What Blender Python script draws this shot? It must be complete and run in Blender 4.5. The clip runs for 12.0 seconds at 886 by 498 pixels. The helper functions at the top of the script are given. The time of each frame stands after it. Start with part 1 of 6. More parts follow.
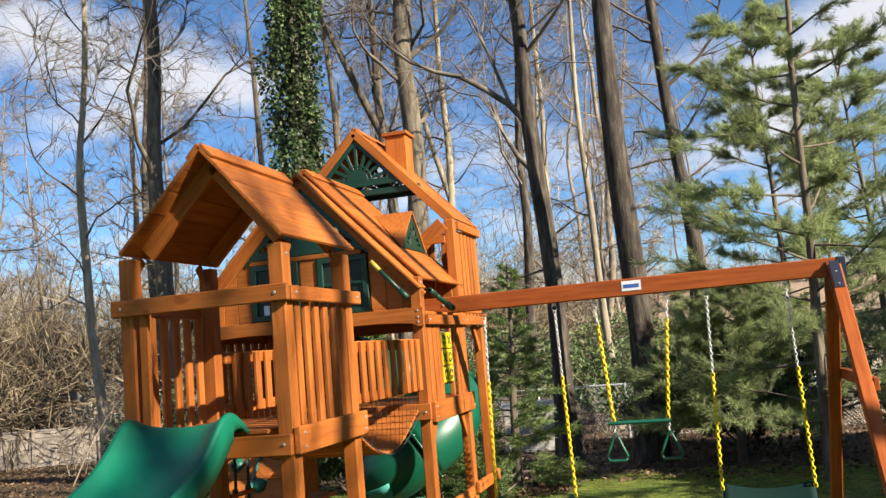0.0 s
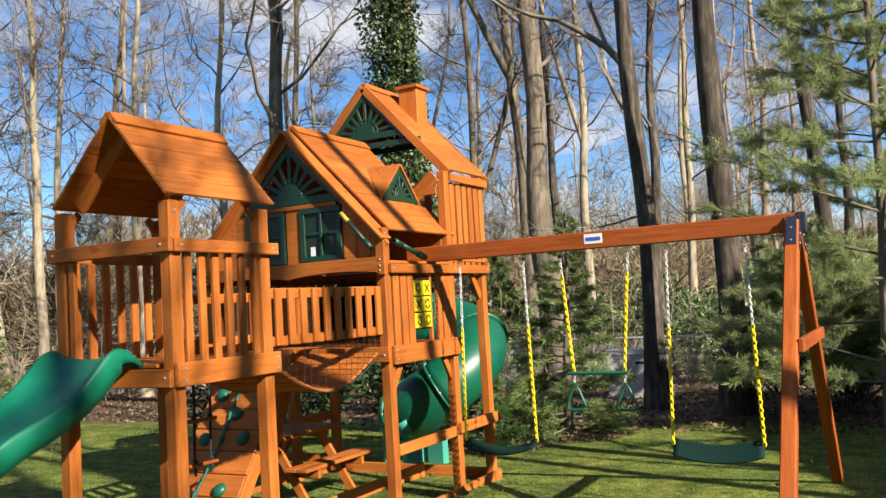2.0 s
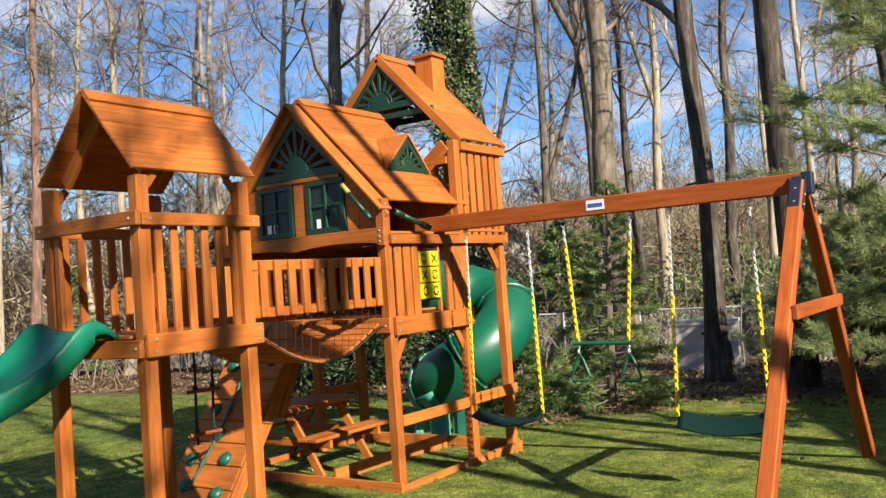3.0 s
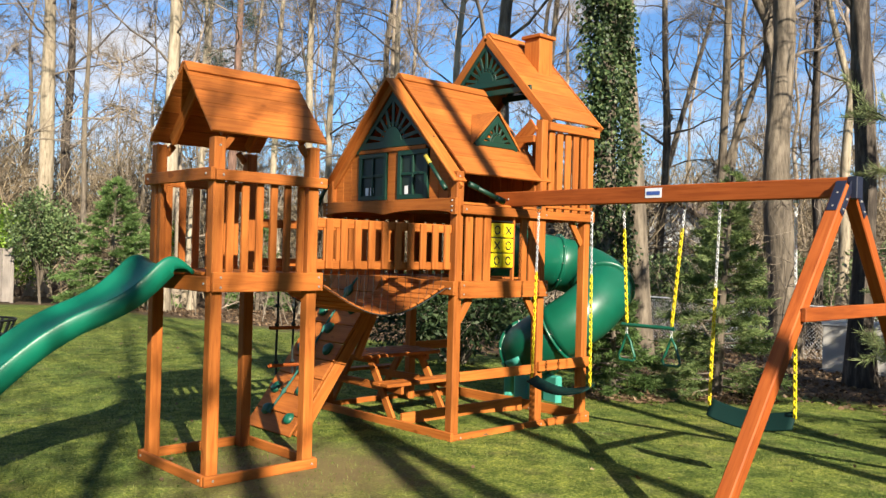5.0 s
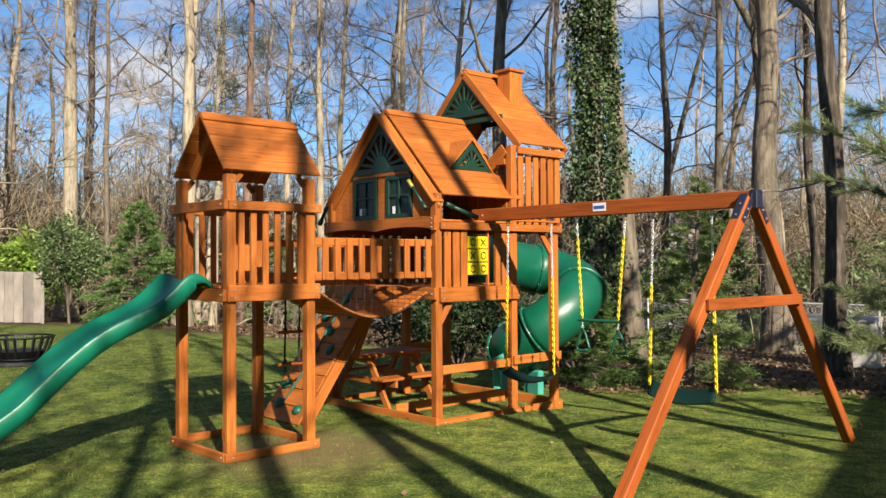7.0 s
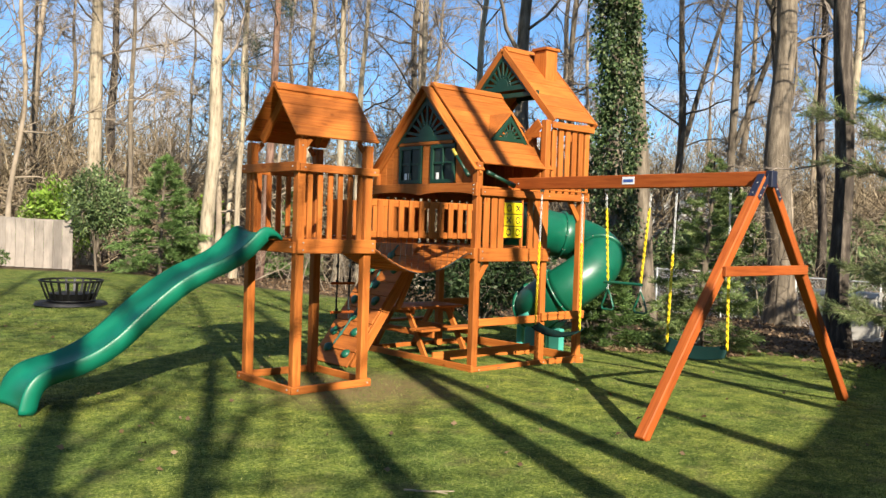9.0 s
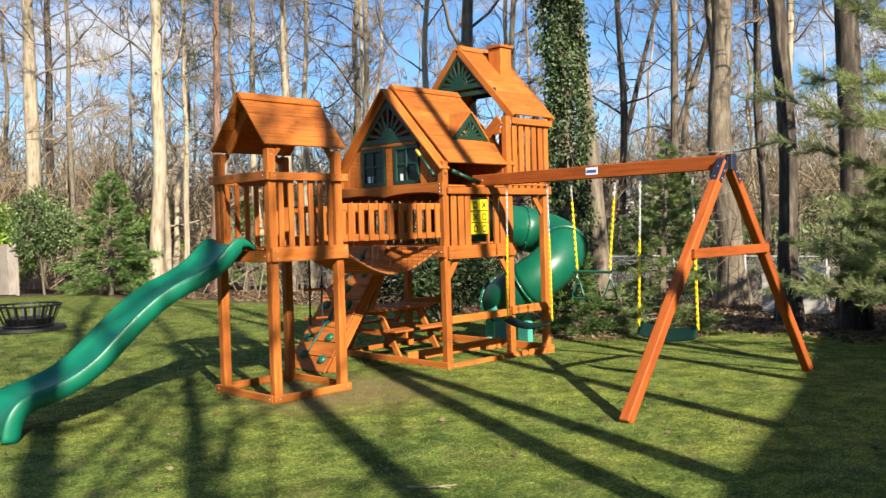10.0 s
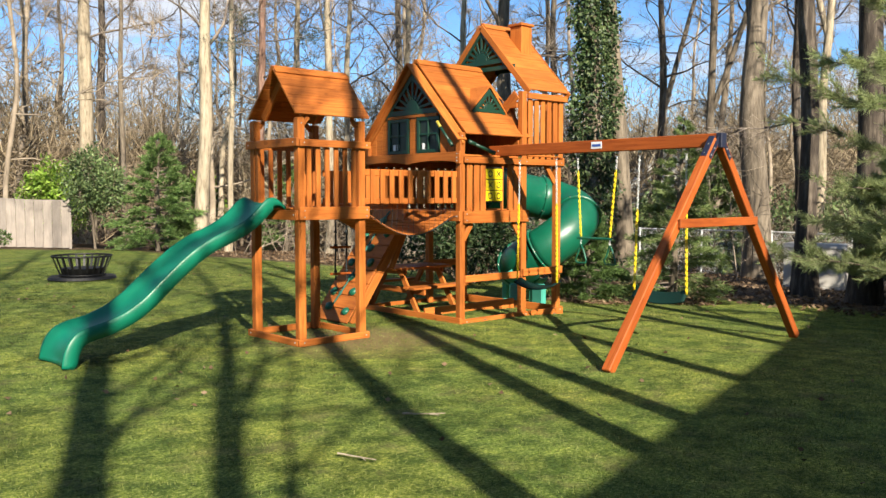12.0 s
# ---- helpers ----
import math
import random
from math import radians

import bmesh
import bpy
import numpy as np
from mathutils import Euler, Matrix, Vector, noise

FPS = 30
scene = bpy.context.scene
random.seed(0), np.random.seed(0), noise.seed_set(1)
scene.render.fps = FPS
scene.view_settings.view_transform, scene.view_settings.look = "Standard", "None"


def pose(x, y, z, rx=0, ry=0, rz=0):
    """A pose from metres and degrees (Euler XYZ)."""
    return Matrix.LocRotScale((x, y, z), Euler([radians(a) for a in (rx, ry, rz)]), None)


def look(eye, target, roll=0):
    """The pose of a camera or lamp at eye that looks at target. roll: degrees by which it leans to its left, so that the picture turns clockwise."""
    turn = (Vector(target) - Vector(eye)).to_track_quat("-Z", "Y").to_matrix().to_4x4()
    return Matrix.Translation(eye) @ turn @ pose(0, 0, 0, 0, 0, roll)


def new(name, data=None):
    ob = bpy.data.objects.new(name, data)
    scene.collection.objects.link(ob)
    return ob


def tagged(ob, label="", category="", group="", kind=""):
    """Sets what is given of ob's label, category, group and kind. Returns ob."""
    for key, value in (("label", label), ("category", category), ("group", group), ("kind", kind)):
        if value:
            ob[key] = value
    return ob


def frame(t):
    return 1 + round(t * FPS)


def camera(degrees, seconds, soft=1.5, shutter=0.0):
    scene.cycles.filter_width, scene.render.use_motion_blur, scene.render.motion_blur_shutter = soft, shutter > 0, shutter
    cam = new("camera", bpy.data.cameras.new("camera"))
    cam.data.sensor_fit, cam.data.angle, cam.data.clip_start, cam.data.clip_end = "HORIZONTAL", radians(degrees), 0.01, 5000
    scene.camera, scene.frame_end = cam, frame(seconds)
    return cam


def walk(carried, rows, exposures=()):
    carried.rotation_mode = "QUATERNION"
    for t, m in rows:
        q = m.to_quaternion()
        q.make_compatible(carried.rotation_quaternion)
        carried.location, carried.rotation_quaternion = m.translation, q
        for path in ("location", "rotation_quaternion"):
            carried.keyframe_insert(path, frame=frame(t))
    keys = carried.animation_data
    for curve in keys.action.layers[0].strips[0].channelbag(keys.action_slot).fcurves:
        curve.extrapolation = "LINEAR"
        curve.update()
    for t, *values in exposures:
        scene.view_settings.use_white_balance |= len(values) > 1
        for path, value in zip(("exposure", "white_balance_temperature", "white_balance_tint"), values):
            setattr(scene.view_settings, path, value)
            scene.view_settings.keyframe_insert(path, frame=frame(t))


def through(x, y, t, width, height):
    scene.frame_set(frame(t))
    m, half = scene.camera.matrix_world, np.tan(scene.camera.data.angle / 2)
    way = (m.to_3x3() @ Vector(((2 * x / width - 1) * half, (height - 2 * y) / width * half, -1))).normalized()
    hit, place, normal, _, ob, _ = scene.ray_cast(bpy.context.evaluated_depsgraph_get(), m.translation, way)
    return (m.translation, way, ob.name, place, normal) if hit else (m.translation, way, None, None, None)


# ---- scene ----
cam = camera(54.2, 12.0, soft=1.45)
PATH = [
    (0, (-4.03, -2.037, 1.828), (-2.122, -1.482, 2.058), -4.9),
    (0.5, (-3.983, -2.483, 1.825), (-2.11, -1.802, 1.996), -3.9),
    (1, (-3.792, -2.958, 1.805), (-1.945, -2.211, 1.978), -3.0),
    (1.5, (-3.734, -3.347, 1.744), (-1.94, -2.474, 1.879), -3.8),
    (2, (-3.649, -3.765, 1.761), (-1.89, -2.822, 1.885), -3.3),
    (2.5, (-3.362, -4.028, 1.749), (-1.661, -2.983, 1.869), -2.9),
    (2.7, (-3.297, -4.17, 1.713), (-1.623, -3.08, 1.817), -3.6),
    (4.3, (-2.751, -5.051, 1.667), (-1.209, -3.777, 1.663), -0.9),
    (4.5, (-2.781, -5.229, 1.69), (-1.3, -3.885, 1.68), -0.2),
    (5, (-2.921, -5.513, 1.686), (-1.555, -4.053, 1.693), 1.5),
    (5.5, (-3.14, -5.811, 1.743), (-1.784, -4.344, 1.814), 1.4),
    (6, (-3.191, -6.137, 1.738), (-1.828, -4.683, 1.897), 2.1),
    (6.5, (-3.318, -6.446, 1.731), (-1.966, -4.981, 1.885), 1.8),
    (7, (-3.512, -6.7, 1.689), (-2.177, -5.211, 1.72), -0.3),
    (7.5, (-3.696, -7.009, 1.669), (-2.39, -5.496, 1.585), -0.2),
    (7.7, (-3.765, -7.181, 1.625), (-2.484, -5.647, 1.528), 0.5),
    (9.3, (-4.498, -7.068, 1.678), (-3.167, -5.576, 1.635), 1.9),
    (9.5, (-4.533, -7.016, 1.678), (-3.192, -5.533, 1.627), 0.6),
    (10, (-4.655, -7.022, 1.668), (-3.242, -5.607, 1.614), -1.6),
    (10.5, (-4.744, -7.251, 1.66), (-3.37, -5.798, 1.644), -0.6),
    (11, (-4.802, -7.522, 1.673), (-3.509, -5.997, 1.653), -0.1),
    (11.5, (-4.884, -7.748, 1.657), (-3.567, -6.243, 1.605), -1.2),
    (12, (-5.024, -7.871, 1.639), (-3.684, -6.391, 1.513), 0.0),
]
EXPOSURES = [(0.0, 1.39), (0.7, 1.30), (1.5, 1.32), (2.5, 1.35), (4.5, 1.38), (5.5, 1.41), (6.2, 1.32), (7.0, 1.18), (7.7, 1.22), (9.3, 1.45), (10.0, 1.47), (12.0, 1.43)]
walk(cam, [(t, look(eye, target, roll)) for t, eye, target, roll in PATH], EXPOSURES)

# ---- world, sun, exposure ----
SUN_EL, SHADOW_DIR = radians(30.0), Vector((0.358, 0.934, 0.0))
world = bpy.data.worlds.new("sky")
scene.world = world
world.use_nodes = True
wn, wl = world.node_tree.nodes, world.node_tree.links
wn.clear()
w_out = wn.new("ShaderNodeOutputWorld")
w_bg = wn.new("ShaderNodeBackground")
w_sky = wn.new("ShaderNodeTexSky")
w_sky.sky_type = "NISHITA"
w_sky.sun_disc = False
w_sky.sun_elevation = SUN_EL
w_sky.sun_rotation = math.atan2(-SHADOW_DIR.x, -SHADOW_DIR.y)
w_sky.air_density = 0.9
w_sky.dust_density = 0.0
w_sky.ozone_density = 3.0
w_geo = wn.new("ShaderNodeTexCoord")
w_sep = wn.new("ShaderNodeSeparateXYZ")
w_zp = wn.new("ShaderNodeMath")
w_zp.operation = "ADD"
w_zp.inputs[1].default_value = 0.22
w_dx = wn.new("ShaderNodeMath")
w_dx.operation = "DIVIDE"
w_dy = wn.new("ShaderNodeMath")
w_dy.operation = "DIVIDE"
w_com = wn.new("ShaderNodeCombineXYZ")
w_noise = wn.new("ShaderNodeTexNoise")
w_noise.inputs["Scale"].default_value = 1.5
w_noise.inputs["Detail"].default_value = 7.0
w_noise.inputs["Roughness"].default_value = 0.55
w_ramp = wn.new("ShaderNodeValToRGB")
w_ramp.color_ramp.elements[0].position = 0.505
w_ramp.color_ramp.elements[1].position = 0.63
w_mul = wn.new("ShaderNodeMath")
w_mul.operation = "MULTIPLY"
w_mul.inputs[1].default_value = 0.85
w_mix = wn.new("ShaderNodeMixRGB")
w_tint = wn.new("ShaderNodeMixRGB")
w_tint.blend_type = "MULTIPLY"
w_tint.inputs[0].default_value = 1.0
w_tint.inputs[2].default_value = (0.82, 1.06, 1.25, 1)
w_mix.inputs[2].default_value = (7.2, 7.2, 7.35, 1)
wl.new(w_geo.outputs["Generated"], w_sep.inputs[0])
wl.new(w_sep.outputs[2], w_zp.inputs[0])
wl.new(w_sep.outputs[0], w_dx.inputs[0])
wl.new(w_zp.outputs[0], w_dx.inputs[1])
wl.new(w_sep.outputs[1], w_dy.inputs[0])
wl.new(w_zp.outputs[0], w_dy.inputs[1])
wl.new(w_dx.outputs[0], w_com.inputs[0])
wl.new(w_dy.outputs[0], w_com.inputs[1])
wl.new(w_com.outputs[0], w_noise.inputs["Vector"])
wl.new(w_noise.outputs["Fac"], w_ramp.inputs[0])
wl.new(w_ramp.outputs[0], w_mul.inputs[0])
wl.new(w_sky.outputs[0], w_tint.inputs[1])
wl.new(w_mul.outputs[0], w_mix.inputs[0])
wl.new(w_tint.outputs[0], w_mix.inputs[1])
wl.new(w_mix.outputs[0], w_bg.inputs[0])
w_bg.inputs[1].default_value = 0.05
wl.new(w_bg.outputs[0], w_out.inputs[0])

sun = new("sun", bpy.data.lights.new("sun", "SUN"))
sun.data.energy = 5.0
sun.data.angle = radians(0.53)
sun.data.color = (1.0, 0.90, 0.74)
sun_from = -SHADOW_DIR.normalized() * math.cos(SUN_EL) + Vector((0, 0, math.sin(SUN_EL)))
sun.matrix_world = look(sun_from * 60, (0, 0, 0))


# ---- materials ----
def material(name):
    m = bpy.data.materials.new(name)
    m.use_nodes = True
    n, l = m.node_tree.nodes, m.node_tree.links
    return m, n, l, n["Principled BSDF"]


def ramp(n, stops):
    r = n.new("ShaderNodeValToRGB")
    e = r.color_ramp.elements
    e[0].position, e[0].color = stops[0][0], (*stops[0][1], 1)
    e[1].position, e[1].color = stops[-1][0], (*stops[-1][1], 1)
    for p, c in stops[1:-1]:
        e.new(p).color = (*c, 1)
    return r


def noise_tex(n, l, coord, scale, detail=4.0, rough=0.55, stretch=(1, 1, 1), distortion=0.0):
    mp = n.new("ShaderNodeMapping")
    mp.inputs["Scale"].default_value = stretch
    t = n.new("ShaderNodeTexNoise")
    t.inputs["Scale"].default_value = scale
    t.inputs["Detail"].default_value = detail
    t.inputs["Roughness"].default_value = rough
    t.inputs["Distortion"].default_value = distortion
    l.new(coord, mp.inputs["Vector"])
    l.new(mp.outputs[0], t.inputs["Vector"])
    return t


def bump(n, l, height, strength, distance, bsdf):
    b = n.new("ShaderNodeBump")
    b.inputs["Strength"].default_value = strength
    b.inputs["Distance"].default_value = distance
    l.new(height, b.inputs["Height"])
    l.new(b.outputs[0], bsdf.inputs["Normal"])
    return b


def mixed(n, l, kind, fac, a, b):
    m = n.new("ShaderNodeMixRGB")
    m.blend_type = kind
    for k, v in enumerate((fac, a, b)):
        if isinstance(v, (int, float)):
            m.inputs[k].default_value = v
        elif isinstance(v, tuple):
            m.inputs[k].default_value = (*v, 1)
        else:
            l.new(v, m.inputs[k])
    return m.outputs[0]


def wood_material(name, dark, mid, light, rough=0.62):
    """Stained softwood with the grain along each board's own x."""
    m, n, l, b = material(name)
    tc = n.new("ShaderNodeTexCoord")
    oi = n.new("ShaderNodeObjectInfo")
    off = n.new("ShaderNodeVectorMath")
    off.operation = "MULTIPLY_ADD"
    cr = n.new("ShaderNodeCombineXYZ")
    for k in range(3):
        l.new(oi.outputs["Random"], cr.inputs[k])
    l.new(cr.outputs[0], off.inputs[0])
    off.inputs[1].default_value = (37.0, 11.0, 23.0)
    l.new(tc.outputs["Object"], off.inputs[2])
    grain = noise_tex(n, l, off.outputs[0], 26.0, 6.0, 0.6, (0.10, 1.6, 1.6), 0.6)
    cloud = noise_tex(n, l, off.outputs[0], 2.6, 3.0, 0.5, (0.6, 1.2, 1.2))
    r = ramp(n, [(0.28, dark), (0.5, mid), (0.74, light)])
    l.new(grain.outputs["Fac"], r.inputs[0])
    shade = n.new("ShaderNodeMapRange")
    shade.inputs[1].default_value, shade.inputs[2].default_value = 0.25, 0.75
    shade.inputs[3].default_value, shade.inputs[4].default_value = 0.78, 1.2
    l.new(cloud.outputs["Fac"], shade.inputs[0])
    per = n.new("ShaderNodeMapRange")
    per.inputs[3].default_value, per.inputs[4].default_value = 0.84, 1.14
    l.new(oi.outputs["Random"], per.inputs[0])
    k1 = mixed(n, l, "MULTIPLY", 1.0, r.outputs[0], shade.outputs[0])
    k2 = mixed(n, l, "MULTIPLY", 1.0, k1, per.outputs[0])
    knots = noise_tex(n, l, off.outputs[0], 7.0, 1.0, 0.4, (0.7, 1.5, 1.5))
    kr = ramp(n, [(0.75, (0, 0, 0)), (0.80, (0.7, 0.7, 0.7))])
    l.new(knots.outputs["Fac"], kr.inputs[0])
    k3 = mixed(n, l, "MIX", kr.outputs[0], k2, tuple(c * 0.7 for c in dark))
    l.new(k3, b.inputs["Base Color"])
    b.inputs["Roughness"].default_value = rough
    b.inputs["Specular IOR Level"].default_value = 0.2
    bump(n, l, grain.outputs["Fac"], 0.25, 0.002, b)
    return m


CEDAR = wood_material("cedar_stain", (0.233, 0.0621, 0.0106), (0.335, 0.101, 0.0181), (0.399, 0.129, 0.0257))
CEDAR_DARK = wood_material("cedar_beam_stain", (0.205, 0.0428, 0.00832), (0.289, 0.068, 0.0129), (0.339, 0.089, 0.0189))
FENCE_WOOD = wood_material("weathered_fence", (0.185, 0.158, 0.137), (0.225, 0.196, 0.17), (0.25, 0.222, 0.197), 0.8)


def plastic(name, colour, rough=0.3, var=0.12, coat=0.0):
    m, n, l, b = material(name)
    tc = n.new("ShaderNodeTexCoord")
    t = noise_tex(n, l, tc.outputs["Object"], 3.0, 5.0)
    r = ramp(n, [(0.3, tuple(c * (1 - var) for c in colour)), (0.7, tuple(min(1, c * (1 + var)) for c in colour))])
    l.new(t.outputs["Fac"], r.inputs[0])
    l.new(r.outputs[0], b.inputs["Base Color"])
    fine = noise_tex(n, l, tc.outputs["Object"], 60.0, 3.0)
    rr = n.new("ShaderNodeMapRange")
    rr.inputs[3].default_value, rr.inputs[4].default_value = rough * 0.8, rough * 1.35
    l.new(fine.outputs["Fac"], rr.inputs[0])
    l.new(rr.outputs[0], b.inputs["Roughness"])
    b.inputs["Coat Weight"].default_value = coat
    bump(n, l, fine.outputs["Fac"], 0.06, 0.001, b)
    return m


GREEN_SLIDE = plastic("green_slide_plastic", (0.0025, 0.114, 0.066), 0.34)
GREEN_SLIDE.node_tree.nodes["Principled BSDF"].inputs["Specular IOR Level"].default_value = 0.35
GREEN_TUBE = plastic("green_tube_plastic", (0.0022, 0.082, 0.045), 0.36)
TEAL_EXIT = plastic("pale_teal_plastic", (0.045, 0.27, 0.215), 0.45)
GREEN_TRIM = plastic("dark_green_paint", (0.00235, 0.0302, 0.0166), 0.45)
GREEN_HOLD = plastic("green_hold_plastic", (0.0035, 0.082, 0.047), 0.42)
GREEN_SEAT = plastic("green_swing_rubber", (0.004, 0.021, 0.018), 0.65)
GREEN_SEAT.node_tree.nodes["Principled BSDF"].inputs["Specular IOR Level"].default_value = 0.12
YELLOW = plastic("yellow_plastic", (0.672, 0.521, 0.0084), 0.4)
# the scope tip's yellow, darkened to put its shade into the colour
YELLOW_SHADE = plastic("shaded_yellow_plastic", (0.30, 0.24, 0.03), 0.5)
BLACK = plastic("black_plastic", (0.012, 0.012, 0.013), 0.45)
WHITE = plastic("white_label", (0.655, 0.672, 0.706), 0.4, 0.04)
BLUE = plastic("blue_print", (0.04, 0.09, 0.32), 0.4)
BRACKET = plastic("dark_blue_bracket_paint", (0.010, 0.013, 0.03), 0.45)
ROPE = plastic("black_rope", (0.015, 0.02, 0.02), 0.8, 0.4)
ROPE_TEAL = plastic("teal_rope", (0.018, 0.11, 0.088), 0.8, 0.4)


def metal(name, colour, rough, shine=1.0):
    m, n, l, b = material(name)
    tc = n.new("ShaderNodeTexCoord")
    t = noise_tex(n, l, tc.outputs["Object"], 30.0, 4.0)
    r = ramp(n, [(0.3, tuple(c * 0.75 for c in colour)), (0.7, colour)])
    l.new(t.outputs["Fac"], r.inputs[0])
    l.new(r.outputs[0], b.inputs["Base Color"])
    b.inputs["Metallic"].default_value = shine
    b.inputs["Roughness"].default_value = rough
    return m


ZINC = metal("galvanised_steel", (0.78, 0.79, 0.80), 0.4, 0.4)
DULL_ZINC = metal("dull_bolt_zinc", (0.36, 0.34, 0.31), 0.55, 0.4)
IRON = metal("dark_iron", (0.05, 0.05, 0.05), 0.6)


def rough_surface(name, stops, scale, stretch=(1, 1, 1), rough=0.9, bump_s=0.5, bump_d=0.02, coord="Object"):
    m, n, l, b = material(name)
    tc = n.new("ShaderNodeTexCoord")
    t = noise_tex(n, l, tc.outputs[coord], scale, 8.0, 0.62, stretch)
    r = ramp(n, stops)
    l.new(t.outputs["Fac"], r.inputs[0])
    col = r.outputs[0]
    t2 = noise_tex(n, l, tc.outputs[coord], scale * 0.13, 3.0, 0.5, stretch)
    mr = n.new("ShaderNodeMapRange")
    mr.inputs[1].default_value, mr.inputs[2].default_value = 0.3, 0.7
    mr.inputs[3].default_value, mr.inputs[4].default_value = 0.7, 1.25
    l.new(t2.outputs["Fac"], mr.inputs[0])
    col = mixed(n, l, "MULTIPLY", 1.0, col, mr.outputs[0])
    l.new(col, b.inputs["Base Color"])
    b.inputs["Roughness"].default_value = rough
    b.inputs["Specular IOR Level"].default_value = 0.2
    bump(n, l, t.outputs["Fac"], bump_s, bump_d, b)
    return m


BARK_PALE = rough_surface("pale_bark", [(0.3, (0.13, 0.105, 0.074)), (0.48, (0.29, 0.242, 0.172)), (0.72, (0.40, 0.345, 0.258))], 9.0, (1, 1, 0.2), 0.9, 0.9, 0.04)
BARK_GREY = rough_surface("grey_brown_bark", [(0.3, (0.0588, 0.0487, 0.0378)), (0.5, (0.134, 0.109, 0.0806)), (0.72, (0.227, 0.189, 0.143))], 9.0, (1, 1, 0.2), 0.9, 0.9, 0.04)
BARK_DARK = rough_surface("dark_bark", [(0.3, (0.024, 0.019, 0.016)), (0.5, (0.062, 0.050, 0.040)), (0.68, (0.145, 0.12, 0.095))], 9.0, (1, 1, 0.2), 0.9, 0.9, 0.04)
BARK_RED = rough_surface("reddish_pine_bark", [(0.3, (0.07, 0.042, 0.032)), (0.5, (0.16, 0.095, 0.07)), (0.72, (0.26, 0.17, 0.13))], 9.0, (1, 1, 0.2), 0.9, 0.9, 0.04)
TWIG = rough_surface("twig_bark", [(0.3, (0.06, 0.048, 0.04)), (0.5, (0.14, 0.114, 0.093)), (0.72, (0.29, 0.245, 0.2))], 2.2)
FAR_TWIG = rough_surface("far_twig_bark", [(0.3, (0.125, 0.098, 0.07)), (0.5, (0.235, 0.19, 0.14)), (0.72, (0.36, 0.30, 0.23))], 0.9)


def leaf_material(name, a, b_, c, rough=0.5, through=0.25):
    m, n, l, b = material(name)
    g = n.new("ShaderNodeNewGeometry")
    r = ramp(n, [(0.0, a), (0.55, b_), (1.0, c)])
    l.new(g.outputs["Random Per Island"], r.inputs[0])
    tc = n.new("ShaderNodeTexCoord")
    t = noise_tex(n, l, tc.outputs["Object"], 1.3, 3.0)
    mr = n.new("ShaderNodeMapRange")
    mr.inputs[1].default_value, mr.inputs[2].default_value = 0.36, 0.64
    mr.inputs[3].default_value, mr.inputs[4].default_value = 0.62, 1.35
    l.new(t.outputs["Fac"], mr.inputs[0])
    col = mixed(n, l, "MULTIPLY", 1.0, r.outputs[0], mr.outputs[0])
    l.new(col, b.inputs["Base Color"])
    b.inputs["Roughness"].default_value = rough
    b.inputs["Specular IOR Level"].default_value = 0.3
    tr = n.new("ShaderNodeBsdfTranslucent")
    l.new(col, tr.inputs["Color"])
    mx = n.new("ShaderNodeMixShader")
    mx.inputs[0].default_value = through
    l.new(b.outputs[0], mx.inputs[1])
    l.new(tr.outputs[0], mx.inputs[2])
    l.new(mx.outputs[0], n["Material Output"].inputs[0])
    return m


FIR_LEAF = leaf_material("fir_needles", (0.0294, 0.0588, 0.0168), (0.0672, 0.118, 0.0294), (0.134, 0.202, 0.0588), 0.6, 0.3)
PINE_LEAF = leaf_material("pine_needles", (0.14, 0.18, 0.075), (0.26, 0.315, 0.135), (0.41, 0.455, 0.21), 0.5, 0.5)
DARK_PINE_LEAF = leaf_material("dark_pine_needles", (0.022, 0.042, 0.028), (0.045, 0.075, 0.05), (0.085, 0.12, 0.08), 0.55, 0.3)
FIR_SOFT = leaf_material("soft_fir_needles", (0.075, 0.12, 0.04), (0.16, 0.225, 0.075), (0.29, 0.34, 0.13), 0.6, 0.4)
FIR_LIGHT = leaf_material("light_fir_needles", (0.068, 0.125, 0.034), (0.136, 0.227, 0.0624), (0.238, 0.34, 0.113), 0.6, 0.35)
IVY_LEAF = leaf_material("ivy_leaves", (0.016, 0.034, 0.012), (0.044, 0.076, 0.026), (0.16, 0.20, 0.085), 0.45)
RHODO_LEAF = leaf_material("evergreen_shrub_leaves", (0.0134, 0.0294, 0.0101), (0.0294, 0.0546, 0.0168), (0.0672, 0.0924, 0.0378), 0.6)
BRIGHT_LEAF = leaf_material("bright_bush_leaves", (0.084, 0.16, 0.0168), (0.168, 0.277, 0.0336), (0.269, 0.386, 0.0672), 0.5, 0.35)
HOLLY_LEAF = leaf_material("holly_leaves", (0.0554, 0.0907, 0.0353), (0.101, 0.151, 0.0554), (0.192, 0.242, 0.101), 0.45)
GRASS_BLADE = leaf_material("grass_blades", (0.042, 0.068, 0.010), (0.100, 0.132, 0.022), (0.24, 0.255, 0.083), 0.7, 0.35)
FAR_CROWN = leaf_material("far_crown_twigs", (0.10, 0.074, 0.045), (0.23, 0.178, 0.112), (0.37, 0.30, 0.20), 0.9, 0.1)
DRY_LEAF = leaf_material("dry_leaves", (0.0714, 0.042, 0.0218), (0.126, 0.0798, 0.0437), (0.218, 0.155, 0.0966), 0.8, 0.1)

